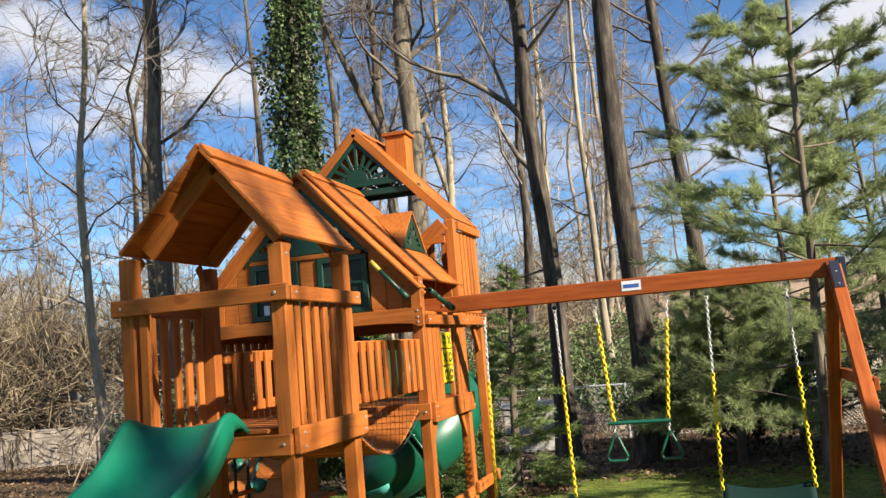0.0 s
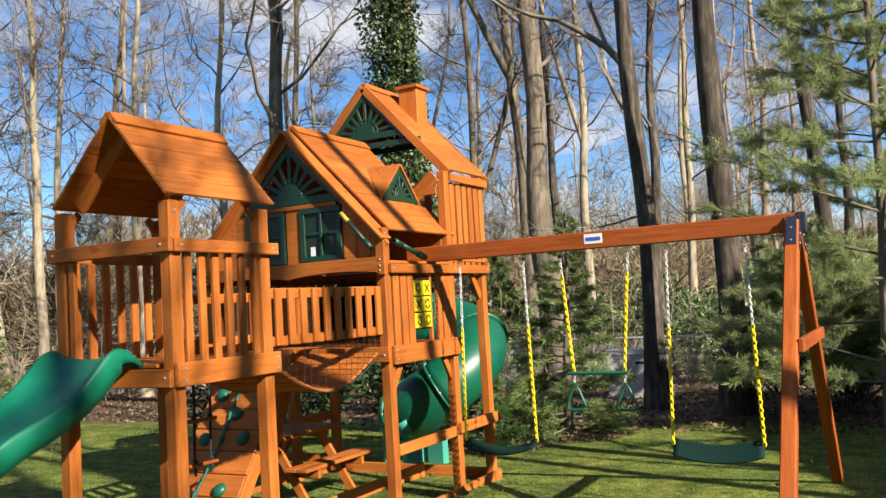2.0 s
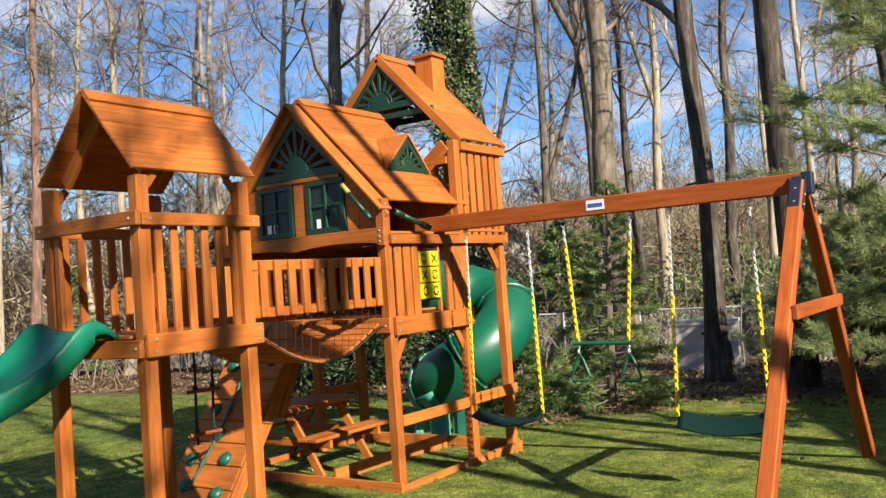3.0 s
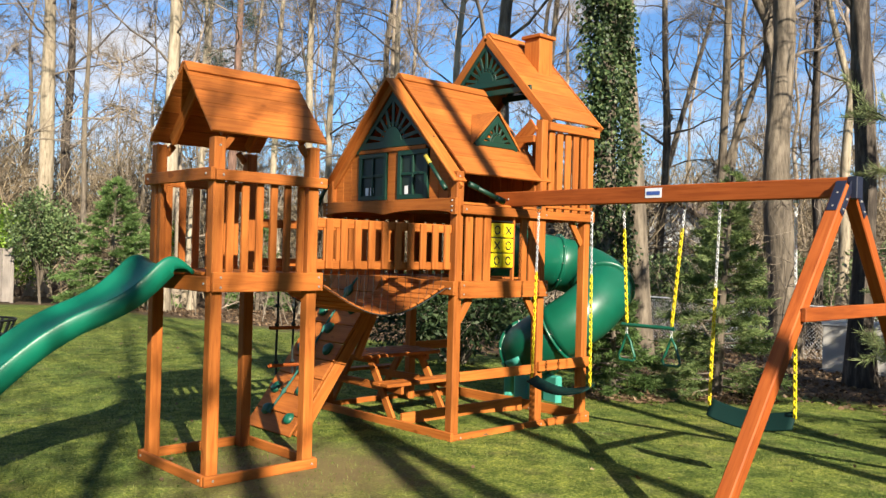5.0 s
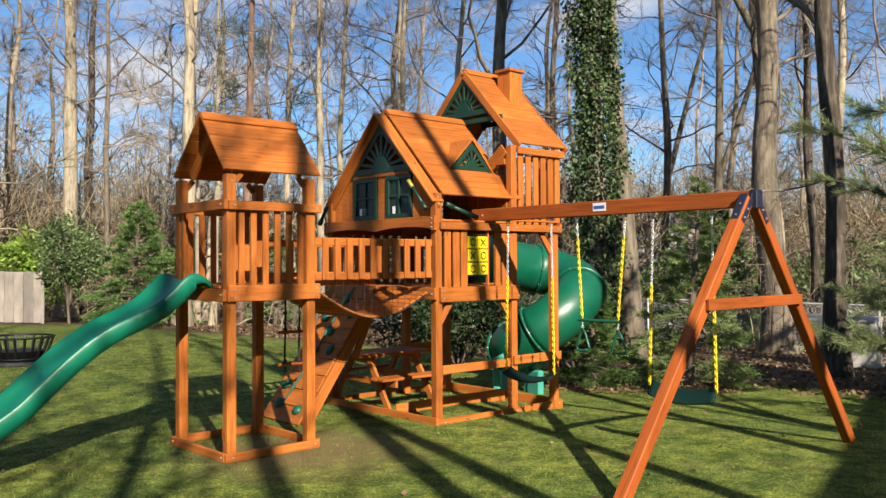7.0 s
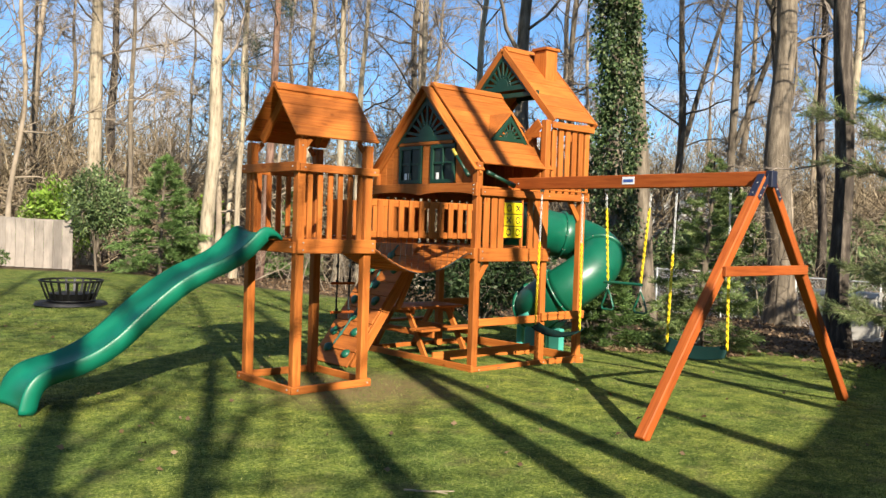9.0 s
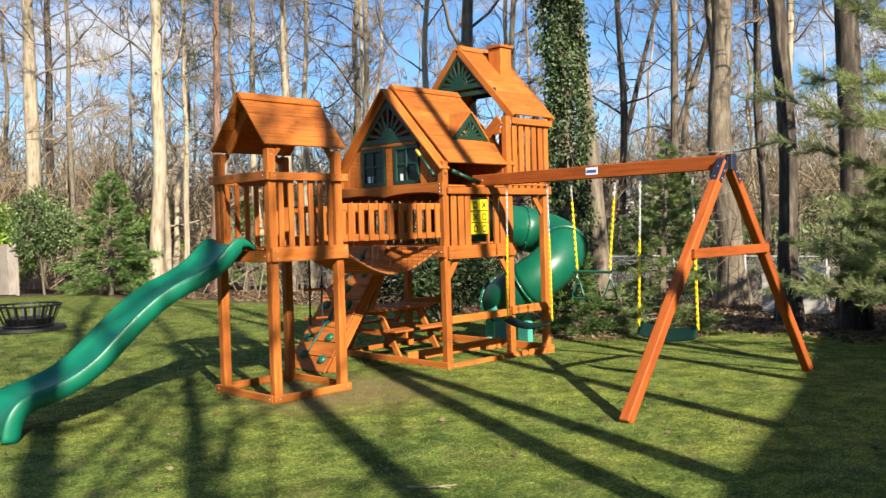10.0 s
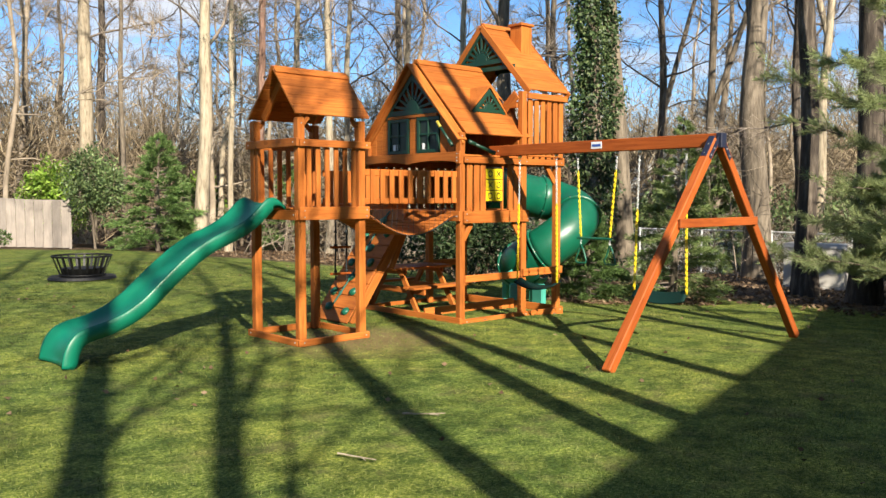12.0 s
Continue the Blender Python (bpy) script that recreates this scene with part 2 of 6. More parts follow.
DARK_GLASS, dn, dl, db = material("dark_window_glass")
db.inputs["Base Color"].default_value = (0.02, 0.025, 0.03, 1)
db.inputs["Roughness"].default_value = 0.08
PLAY_PANE, pn, pl, pb = material("opaque_dark_green_pane")
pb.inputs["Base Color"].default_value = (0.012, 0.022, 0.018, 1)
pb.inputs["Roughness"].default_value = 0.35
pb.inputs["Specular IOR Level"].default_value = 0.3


def ground_material():
    """Lawn in front, leaf litter under the trees; the edge wanders."""
    m, n, l, b = material("lawn_and_leaf_litter")
    tc = n.new("ShaderNodeTexCoord")
    P = tc.outputs["Object"]
    fine = noise_tex(n, l, P, 38.0, 8.0, 0.78)
    mid = noise_tex(n, l, P, 3.4, 7.0, 0.66)
    big = noise_tex(n, l, P, 0.6, 4.0, 0.55)
    g1 = ramp(n, [(0.37, (0.032, 0.050, 0.0075)), (0.5, (0.099, 0.129, 0.022)), (0.63, (0.24, 0.25, 0.082))])
    l.new(fine.outputs["Fac"], g1.inputs[0])
    patch = ramp(n, [(0.40, (0.50, 0.60, 0.52)), (0.5, (1, 1, 1)), (0.61, (1.45, 1.4, 1.35))])
    l.new(mid.outputs["Fac"], patch.inputs[0])
    grass = mixed(n, l, "MULTIPLY", 1.0, g1.outputs[0], patch.outputs[0])
    clump = ramp(n, [(0.36, (0.66, 0.72, 0.7)), (0.5, (1, 1, 1)), (0.64, (1.4, 1.32, 1.25))])
    l.new(noise_tex(n, l, P, 11.0, 5.0, 0.7).outputs["Fac"], clump.inputs[0])
    grass = mixed(n, l, "MULTIPLY", 1.0, grass, clump.outputs[0])
    patch2 = ramp(n, [(0.40, (0.78, 0.90, 0.85)), (0.60, (1.14, 1.1, 0.95))])
    l.new(big.outputs["Fac"], patch2.inputs[0])
    grass = mixed(n, l, "MULTIPLY", 1.0, grass, patch2.outputs[0])
    bare = ramp(n, [(0.54, (0, 0, 0)), (0.66, (1, 1, 1))])
    l.new(noise_tex(n, l, P, 2.2, 6.0, 0.65).outputs["Fac"], bare.inputs[0])
    grass = mixed(n, l, "MIX", mixed(n, l, "MULTIPLY", 1.0, bare.outputs[0], (0.286, 0.286, 0.286)), grass, (0.185, 0.139, 0.0714))
    worn = n.new("ShaderNodeVectorMath")
    worn.operation = "DISTANCE"
    l.new(P, worn.inputs[0])
    worn.inputs[1].default_value = (0.80, -0.05, 0.0)
    wr = n.new("ShaderNodeMath")
    wr.operation = "MULTIPLY_ADD"
    l.new(mid.outputs["Fac"], wr.inputs[0])
    wr.inputs[1].default_value = 1.3
    l.new(worn.outputs["Value"], wr.inputs[2])
    wm = ramp(n, [(0.95, (0.8, 0.8, 0.8)), (1.0, (0, 0, 0))])
    wm.color_ramp.elements[0].position = 0.55
    sc = n.new("ShaderNodeMath")
    sc.operation = "MULTIPLY"
    sc.inputs[1].default_value = 0.52
    l.new(wr.outputs[0], sc.inputs[0])
    l.new(sc.outputs[0], wm.inputs[0])
    grass = mixed(n, l, "MIX", wm.outputs[0], grass, (0.176, 0.122, 0.0588))
    litter = ramp(n, [(0.36, (0.0252, 0.0168, 0.0101)), (0.5, (0.0714, 0.0479, 0.0294)), (0.64, (0.16, 0.109, 0.0672))])
    l.new(noise_tex(n, l, P, 14.0, 8.0, 0.72).outputs["Fac"], litter.inputs[0])
    sep = n.new("ShaderNodeSeparateXYZ")
    l.new(P, sep.inputs[0])

    def edge(a, bx, by, width):
        # a - bx*x - by*y, 0..1 over width
        e1 = n.new("ShaderNodeMath")
        e1.operation = "MULTIPLY_ADD"
        l.new(sep.outputs[0], e1.inputs[0])
        e1.inputs[1].default_value, e1.inputs[2].default_value = -bx, a
        e2 = n.new("ShaderNodeMath")
        e2.operation = "MULTIPLY_ADD"
        l.new(sep.outputs[1], e2.inputs[0])
        e2.inputs[1].default_value = -by
        l.new(e1.outputs[0], e2.inputs[2])
        e3 = n.new("ShaderNodeMath")
        e3.operation = "MULTIPLY_ADD"
        l.new(mid.outputs["Fac"], e3.inputs[0])
        e3.inputs[1].default_value = 2.2
        l.new(e2.outputs[0], e3.inputs[2])
        e4 = n.new("ShaderNodeMapRange")
        e4.inputs[1].default_value, e4.inputs[2].default_value = 1.1 - width, 1.1 + width
        l.new(e3.outputs[0], e4.inputs[0])
        return e4.outputs[0]

    lo = n.new("ShaderNodeMath")
    lo.operation = "MINIMUM"
    l.new(edge(10.4, 1.0, 0.10, 0.5), lo.inputs[0])
    l.new(edge(24.3, 0.0, 1.0, 0.5), lo.inputs[1])
    col = mixed(n, l, "MIX", lo.outputs[0], litter.outputs[0], grass)
    l.new(col, b.inputs["Base Color"])
    b.inputs["Roughness"].default_value = 0.9
    b.inputs["Specular IOR Level"].default_value = 0.15
    bump(n, l, fine.outputs["Fac"], 0.5, 0.03, b)
    return m


GROUND_MAT = ground_material()


# ---- building helpers ----
def empty(name, x=0.0, y=0.0, z=0.0):
    ob = new(name)
    ob.matrix_basis = pose(x, y, z)
    return ob


def under(ob, parent):
    """Puts ob, already placed in the world, under its thing."""
    if parent is not None:
        ob.parent = parent
        m = parent.matrix_basis.copy()
        up = parent.parent
        if up is not None:
            m = up.matrix_basis @ parent.matrix_parent_inverse @ m
        ob.matrix_parent_inverse = m.inverted()
    return ob


def part(name, bm, mat, parent=None, label="", m=None, smooth=False):
    me = bpy.data.meshes.new(name)
    bm.to_mesh(me)
    bm.free()
    if smooth:
        me.shade_smooth()
    me.materials.append(mat)
    ob = new(name, me)
    if m is not None:
        ob.matrix_basis = m
    under(ob, parent)
    return tagged(ob, label)


def arrays(name, verts, faces, mat, parent=None, label="", smooth=False):
    """A mesh from arrays made in a loop."""
    me = bpy.data.meshes.new(name)
    verts = np.asarray(verts, dtype=np.float32)
    faces = np.asarray(faces, dtype=np.int32)
    k = faces.shape[1]
    me.vertices.add(len(verts))
    me.vertices.foreach_set("co", verts.ravel())
    me.loops.add(faces.size)
    me.loops.foreach_set("vertex_index", faces.ravel())
    me.polygons.add(len(faces))
    me.polygons.foreach_set("loop_start", np.arange(0, faces.size, k, dtype=np.int32))
    me.update(calc_edges=True)
    if smooth:
        me.shade_smooth()
    me.materials.append(mat)
    ob = new(name, me)
    under(ob, parent)
    return tagged(ob, label)


def block_bm(lx, ly, lz, bevel=0.005, segments=1):
    bm = bmesh.new()
    bmesh.ops.create_cube(bm, size=1.0)
    bmesh.ops.scale(bm, vec=(lx, ly, lz), verts=bm.verts)
    if bevel:
        bmesh.ops.bevel(bm, geom=bm.edges[:], offset=min(bevel, 0.3 * min(lx, ly, lz)), segments=segments, affect="EDGES", profile=0.6)
    return bm


def board(name, a, b, wide, thick, parent, mat=None, up=(0, 0, 1), label="", bevel=0.005, flat=None):
    """A board from a to b: wide along 'up', thick across; or thick along 'flat'."""
    a, b = Vector(a), Vector(b)
    x = (b - a).normalized()
    y = Vector(flat) if flat else Vector(up).cross(x).normalized()
    z = x.cross(y).normalized()
    m = Matrix((x, y, z)).transposed().to_4x4()
    m.translation = (a + b) / 2
    return part(name, block_bm((b - a).length, thick, wide, bevel), mat or CEDAR, parent, label, m)


def box(name, x0, x1, y0, y1, z0, z1, parent, mat=None, label="", bevel=0.005):
    """A beam along the axes, its own x along the longest side."""
    d = (x1 - x0, y1 - y0, z1 - z0)
    c = ((x0 + x1) / 2, (y0 + y1) / 2, (z0 + z1) / 2)
    k = d.index(max(d))
    if k == 0:
        return part(name, block_bm(*d, bevel), mat or CEDAR, parent, label, pose(*c))
    if k == 1:
        return part(name, block_bm(d[1], d[0], d[2], bevel), mat or CEDAR, parent, label, pose(*c, 0, 0, 90))
    return part(name, block_bm(d[2], d[1], d[0], bevel), mat or CEDAR, parent, label, pose(*c, 0, 90, 0))


def outline(name, pts, thick, m, mat, parent, label="", bevel=0.003):
    """A plate cut to an outline in its own xy, of some thickness along z."""
    bm = bmesh.new()
    f = bm.faces.new([bm.verts.new((x, y, -thick / 2)) for x, y in pts])
    up = bmesh.ops.extrude_face_region(bm, geom=[f])["geom"]
    bmesh.ops.translate(bm, vec=(0, 0, thick), verts=[v for v in up if isinstance(v, bmesh.types.BMVert)])
    bmesh.ops.recalc_face_normals(bm, faces=bm.faces)
    if bevel:
        bmesh.ops.bevel(bm, geom=[e for e in bm.edges if e.calc_face_angle(0) > 0.6], offset=bevel, segments=1, affect="EDGES")
    return part(name, bm, mat, parent, label, m)


def tube_arrays(pts, radii, sides, closed=False):
    """Rings round a line of points."""
    pts = np.asarray(pts, float)
    n = len(pts)
    t = np.gradient(pts, axis=0)
    if closed:
        t = np.roll(pts, -1, 0) - np.roll(pts, 1, 0)
    t /= np.linalg.norm(t, axis=1, keepdims=True) + 1e-9
    ref = np.tile([0.0, 0.0, 1.0], (n, 1))
    if abs(t[:, 2]).mean() > 0.7:
        ref[:] = (1.0, 0.0, 0.0)
    u = np.cross(ref, t)
    u /= np.linalg.norm(u, axis=1, keepdims=True) + 1e-9
    v = np.cross(t, u)
    ang = np.arange(sides) * 2 * np.pi / sides
    r = np.broadcast_to(np.asarray(radii, float), (n,))[:, None, None]
    ring = pts[:, None] + r * (np.cos(ang)[None, :, None] * u[:, None] + np.sin(ang)[None, :, None] * v[:, None])
    verts = ring.reshape(-1, 3)
    i = np.arange(n if closed else n - 1)[:, None]
    j = np.arange(sides)[None]
    nx = (i + 1) % n
    faces = np.stack([i * sides + j, i * sides + (j + 1) % sides, nx * sides + (j + 1) % sides, nx * sides + j], -1).reshape(-1, 4)
    return verts, faces


def tube(name, pts, radii, sides, mat, parent=None, label="", closed=False):
    v, f = tube_arrays(pts, radii, sides, closed)
    return arrays(name, v, f, mat, parent, label, smooth=True)


def gather(pieces):
    """Joins (verts, faces) pairs."""
    vs, fs, k = [], [], 0
    for v, f in pieces:
        vs.append(v)
        fs.append(f + k)
        k += len(v)
    return np.concatenate(vs), np.concatenate(fs)


BOLT_ME = None


def bolt(x, y, z, axis, parent):
    """A domed galvanised bolt head on a face that looks along axis."""
    global BOLT_ME
    if BOLT_ME is None:
        bm = bmesh.new()
        bmesh.ops.create_cone(bm, cap_ends=True, segments=10, radius1=0.0105, radius2=0.0065, depth=0.008)
        BOLT_ME = bpy.data.meshes.new("bolt")
        bm.to_mesh(BOLT_ME)
        bm.free()
        BOLT_ME.materials.append(DULL_ZINC)
    ob = new("bolt", BOLT_ME)
    turn = Vector(axis).to_track_quat("Z", "Y").to_matrix().to_4x4()
    ob.matrix_basis = Matrix.Translation((x, y, z)) @ turn
    under(ob, parent)
    return ob


# ---- ground ----
def ground_z(x, y):
    """The lawn is level round the playset and falls away behind it."""
    x, y = np.asarray(x, float), np.asarray(y, float)
    fall = 0.058 * np.clip(x - 3.6, 0, 26) + 0.014 * np.clip(y - 8, 0, 40)
    hill = 10.5 / (1 + np.exp(-(np.hypot(x, y) - 95) / 9.0))
    soft = 0.02 * np.sin(0.9 * x + 0.4) * np.sin(0.8 * y + 1.1) * np.clip((np.hypot(x - 1.5, y) - 5) / 4, 0, 1)
    return -np.maximum(fall, 0) + soft + hill


def make_ground():
    s = np.linspace(-1, 1, 221)
    axis = 26 * s + 480 * np.sign(s) * np.abs(s) ** 6
    gx, gy = np.meshgrid(axis + 1.0, axis + 2.0, indexing="ij")
    v = np.stack([gx, gy, ground_z(gx, gy)], -1).reshape(-1, 3)
    n = len(axis)
    i, j = np.meshgrid(np.arange(n - 1), np.arange(n - 1), indexing="ij")
    f = np.stack([i * n + j, (i + 1) * n + j, (i + 1) * n + j + 1, i * n + j + 1], -1).reshape(-1, 4)
    g = arrays("ground", v, f, GROUND_MAT, None, "", True)
    return tagged(g, "patchy green lawn running into brown leaf litter under trees", "lawn", kind="structure")


make_ground()


# ---- small tower ----
def gable_roof(parent, x0, x1, y_front, y_ridge, y_back, z_eave, z_ridge, boards, thick=0.02):
    """Two slopes of boards laid along the ridge, each board a part, and a ridge cap."""
    for y_e in (y_front, y_back):
        a, b = Vector((0, y_e, z_eave)), Vector((0, y_ridge, z_ridge))
        d = b - a
        side = d.normalized()
        up = Vector((0, -side.z, side.y)) if side.y > 0 else Vector((0, side.z, -side.y))
        if up.z < 0:
            up = -up
        w = d.length / boards
        for k in range(boards):
            c = a + side * w * (k + 0.5) - up * (thick / 2) + up * 0.0012 * (k % 2)
            board("roof_board", (x0, c.y, c.z), (x1, c.y, c.z), w - 0.0025, thick, parent, up=side, bevel=0.003)
        cap = b - side * 0.05 + up * 0.011
        board("ridge_board", (x0, cap.y, cap.z), (x1, cap.y, cap.z), 0.10, 0.018, parent, up=side, bevel=0.003)


def small_tower():
    t = empty("slide_tower", 0.48, 0.52, 0)
    xs, ys = ((0.042, 0.132), (0.845, 0.935)), ((0.02, 0.11), (0.94, 1.03))
    for xa, xb in xs:
        for ya, yb in ys:
            box("post", xa, xb, ya, yb, 0.0, 2.46 if ya < 0.5 else 2.47, t, bevel=0.008)
    # ground boards
    box("ground_board", 0.008, 0.955, -0.019, 0.017, 0.0, 0.075, t)
    box("ground_board", 0.008, 0.955, 1.033, 1.069, 0.0, 0.075, t)
    box("ground_board", 0.004, 0.039, 0.018, 1.032, 0.0, 0.075, t)
    box("ground_board", 0.938, 0.972, 0.020, 1.030, 0.0, 0.075, t)
    # deck rim
    box("rim_board", 0.035, 0.965, -0.019, 0.017, 1.362, 1.502, t)
    box("rim_board", 0.035, 0.965, 1.033, 1.069, 1.362, 1.502, t)
    box("rim_board", 0.004, 0.039, 0.019, 1.031, 1.362, 1.47, t)
    box("rim_board", 0.938, 0.972, 0.020, 1.030, 1.362, 1.47, t)
    for k in range(7):
        y = 0.022 + k * 0.1445
        box("deck_board", 0.043 if 0 < k < 6 else 0.137, 0.934 if 0 < k < 6 else 0.84, y, y + 0.138, 1.474, 1.499, t)
    # upper rails
    box("rail", 0.042, 0.985, -0.021, 0.016, 2.150, 2.228, t)
    box("rail", 0.045, 0.985, 1.034, 1.071, 2.150, 2.228, t)
    box("rail", 0.002, 0.038, -0.012, 1.06, 2.150, 2.240, t)
    for k in range(6):
        c = 0.185 + k * 0.119
        box("baluster", c - 0.028, c + 0.028, 0.022, 0.050, 1.45, 2.152, t)
        box("baluster", c - 0.028, c + 0.028, 1.000, 1.028, 1.45, 2.152, t)
    box("baluster", 0.044, 0.072, 0.857, 0.913, 1.47, 2.155, t)
    # roof on rafters
    y_r = 0.462
    gable_roof(t, 0.004, 0.985, -0.003, y_r, 1.0, 2.500, 3.034, 5)
    for x in (0.155, 0.82):
        for y_e in (0.075, 0.915):
            a, b = Vector((x, y_e, 2.50)), Vector((x, y_r, 2.952))
            board("rafter", a, b, 0.10, 0.035, t, flat=(1, 0, 0))
    for y in (0.065, 0.985):
        board("knee_brace", (0.137, y, 2.395), (0.20, y, 2.475), 0.05, 0.03, t, flat=(0, 1, 0))
        board("knee_brace", (0.84, y, 2.395), (0.775, y, 2.475), 0.05, 0.03, t, flat=(0, 1, 0))
    for x in (0.095, 0.925):
        for z in (1.395, 1.465):
            bolt(x, -0.022, z, (0, -1, 0), t)
        bolt(x, -0.024, 2.19, (0, -1, 0), t)
        bolt(x - 0.02, -0.022, 0.04, (0, -1, 0), t)
    for y in (0.06, 1.0):
        bolt(0.001, y, 1.42, (-1, 0, 0), t)
        bolt(-0.001, y, 2.195, (-1, 0, 0), t)
        bolt(0.001, y, 0.04, (-1, 0, 0), t)
    bolt(0.087, 0.017, 2.40, (0, -1, 0), t)
    return tagged(t, "orange-stained cedar slide tower with gabled board roof", "play tower")


small_tower()


# ---- wave slide ----
def wave_slide():
    t = empty("wave_slide", -1.1, 0.70, 0)
    keys = [(0.10, 1.500), (0.02, 1.575), (-0.06, 1.625), (-0.14, 1.605), (-0.24, 1.500), (-0.38, 1.375), (-0.55, 1.285), (-0.75, 1.205), (-0.95, 1.085), (-1.10, 0.965),
            (-1.27, 0.815), (-1.48, 0.615), (-1.66, 0.495), (-1.86, 0.415), (-2.06, 0.375), (-2.17, 0.325), (-2.245, 0.225), (-2.28, 0.12), (-2.295, 0.02)]
    k = np.array(keys)
    s = np.r_[0, np.cumsum(np.linalg.norm(np.diff(k, axis=0), axis=1))]
    q = np.linspace(0, s[-1], 90)
    lx, lz = np.interp(q, s, k[:, 0]) - np.interp(q, [0, s[-1]], [0.05, 0.02]), np.interp(q, s, k[:, 1])
    for _ in range(6):
        lx[1:-1] = 0.25 * lx[:-2] + 0.5 * lx[1:-1] + 0.25 * lx[2:]
        lz[1:-1] = 0.25 * lz[:-2] + 0.5 * lz[1:-1] + 0.25 * lz[2:]
    # the section: rolled lip, side wall, flat bed
    yc, half = 0.58, 0.286
    sec = [(-1.085, -0.140), (-1.09, -0.065), (-1.075, -0.018), (-1.04, -0.003), (-1.0, 0.0), (-0.96, -0.006), (-0.88, -0.022), (-0.74, -0.046), (-0.54, -0.066), (-0.28, -0.078), (0, -0.082),
           (0.28, -0.078), (0.54, -0.066), (0.74, -0.046), (0.88, -0.022), (0.96, -0.006), (1.0, 0.0), (1.04, -0.003), (1.075, -0.018), (1.09, -0.065), (1.085, -0.140)]
    sec = np.array(sec)
    m = len(sec)
    deep = np.clip(np.minimum(q / 0.25, 0.8 + (s[-1] - q) / 0.22), 0.25, 1)
    tx, tz = np.gradient(lx), np.gradient(lz)
    ln = np.hypot(tx, tz)
    nx, nz = tz / ln, -tx / ln
    flip = np.where(nz < 0, -1, 1)
    nx, nz = nx * flip, nz * flip
    nz = np.where(lx < -2.2, np.maximum(nz, 0.0), nz)
    verts = []
    flare = 1.0 - 0.05 * np.exp(-((q - s[-1] * 0.45) / 0.5) ** 2) + 0.12 * np.clip((q - s[-1] + 0.6) / 0.6, 0, 1)
    for i in range(len(q)):
        d = sec[:, 1] * np.where(sec[:, 1] < 0, deep[i], 1.0)
        verts.append(np.stack([lx[i] + nx[i] * d, yc + 0.15 * min(1.0, max(0.0, (q[i] - 0.5) / 2.0)) + sec[:, 0] * half * flare[i], lz[i] + nz[i] * d], -1))
    verts = np.concatenate(verts)
    grid = verts.reshape(len(q), m, 3)
    for name, c0, c1 in (("side_wall", 0, 4), ("slide_bed", 4, 16), ("side_wall", 16, 20)):
        w = c1 - c0 + 1
        i, j = np.meshgrid(np.arange(len(q) - 1), np.arange(w - 1), indexing="ij")
        f = np.stack([i * w + j, i * w + j + 1, (i + 1) * w + j + 1, (i + 1) * w + j], -1).reshape(-1, 4)
        piece = arrays(name, grid[:, c0:c1 + 1].reshape(-1, 3), f, GREEN_SLIDE, t, "", True)
        so = piece.modifiers.new("thickness", "SOLIDIFY")
        so.thickness, so.offset = 0.006, -1
    return tagged(t, "glossy dark green plastic wave slide curving down to the lawn", "slide")


wave_slide()


# ---- main tower with playhouse ----
def sunburst(parent, m, half, high, rays, mat=None):
    """A pierced triangular gable: frame, hub and rays, each a mesh; drawn in its own xy."""
    mat = mat or GREEN_TRIM
    hub_r = 0.23 * half
    fr = 0.085 * high + 0.022
    lean = math.atan2(high, half)
    part("gable_bar", block_bm(2 * half, fr, 0.022, 0.003), mat, parent, "dark green sunburst gable trim", m @ pose(0, fr / 2, 0))
    for sgn in (-1, 1):
        L = math.hypot(half, high)
        c = pose(sgn * half / 2 - sgn * math.sin(lean) * fr / 2, high / 2 - math.cos(lean) * fr / 2, 0, 0, 0, -sgn * math.degrees(lean))
        part("gable_bar", block_bm(L * 0.98, fr, 0.024, 0.003), mat, parent, "", m @ c)
    pts = [(hub_r * math.cos(a), fr * 0.9 + hub_r * math.sin(a)) for a in np.linspace(0, math.pi, 15)]
    outline("sun_hub", pts, 0.024, m, mat, parent, "", 0.002)
    arc = [(1.32 * hub_r * math.cos(a), fr * 0.9 + 1.32 * hub_r * math.sin(a), 0.004) for a in np.linspace(0, math.pi, 17)]
    v, f = tube_arrays(arc, 0.008, 6)
    ob = arrays("sun_ring", v, f, mat, None, "", True)
    ob.matrix_basis = m
    under(ob, parent)
    for k in range(rays):
        a = math.pi * (k + 0.5) / rays
        # reach the sloping bars
        c, s_ = abs(math.cos(a)), math.sin(a)
        reach = (high - fr) / (s_ + c * high / half)
        r0 = 1.02 * hub_r
        if reach - r0 < 0.03:
            continue
        mid = (r0 + reach) / 2
        w = 0.010 + 0.048 * half
        part("sun_ray", block_bm(reach - r0, w, 0.016, 0.003), mat, parent, "",
             m @ pose(mid * math.cos(a), fr * 0.9 + mid * s_, 0, 0, 0, math.degrees(a)))


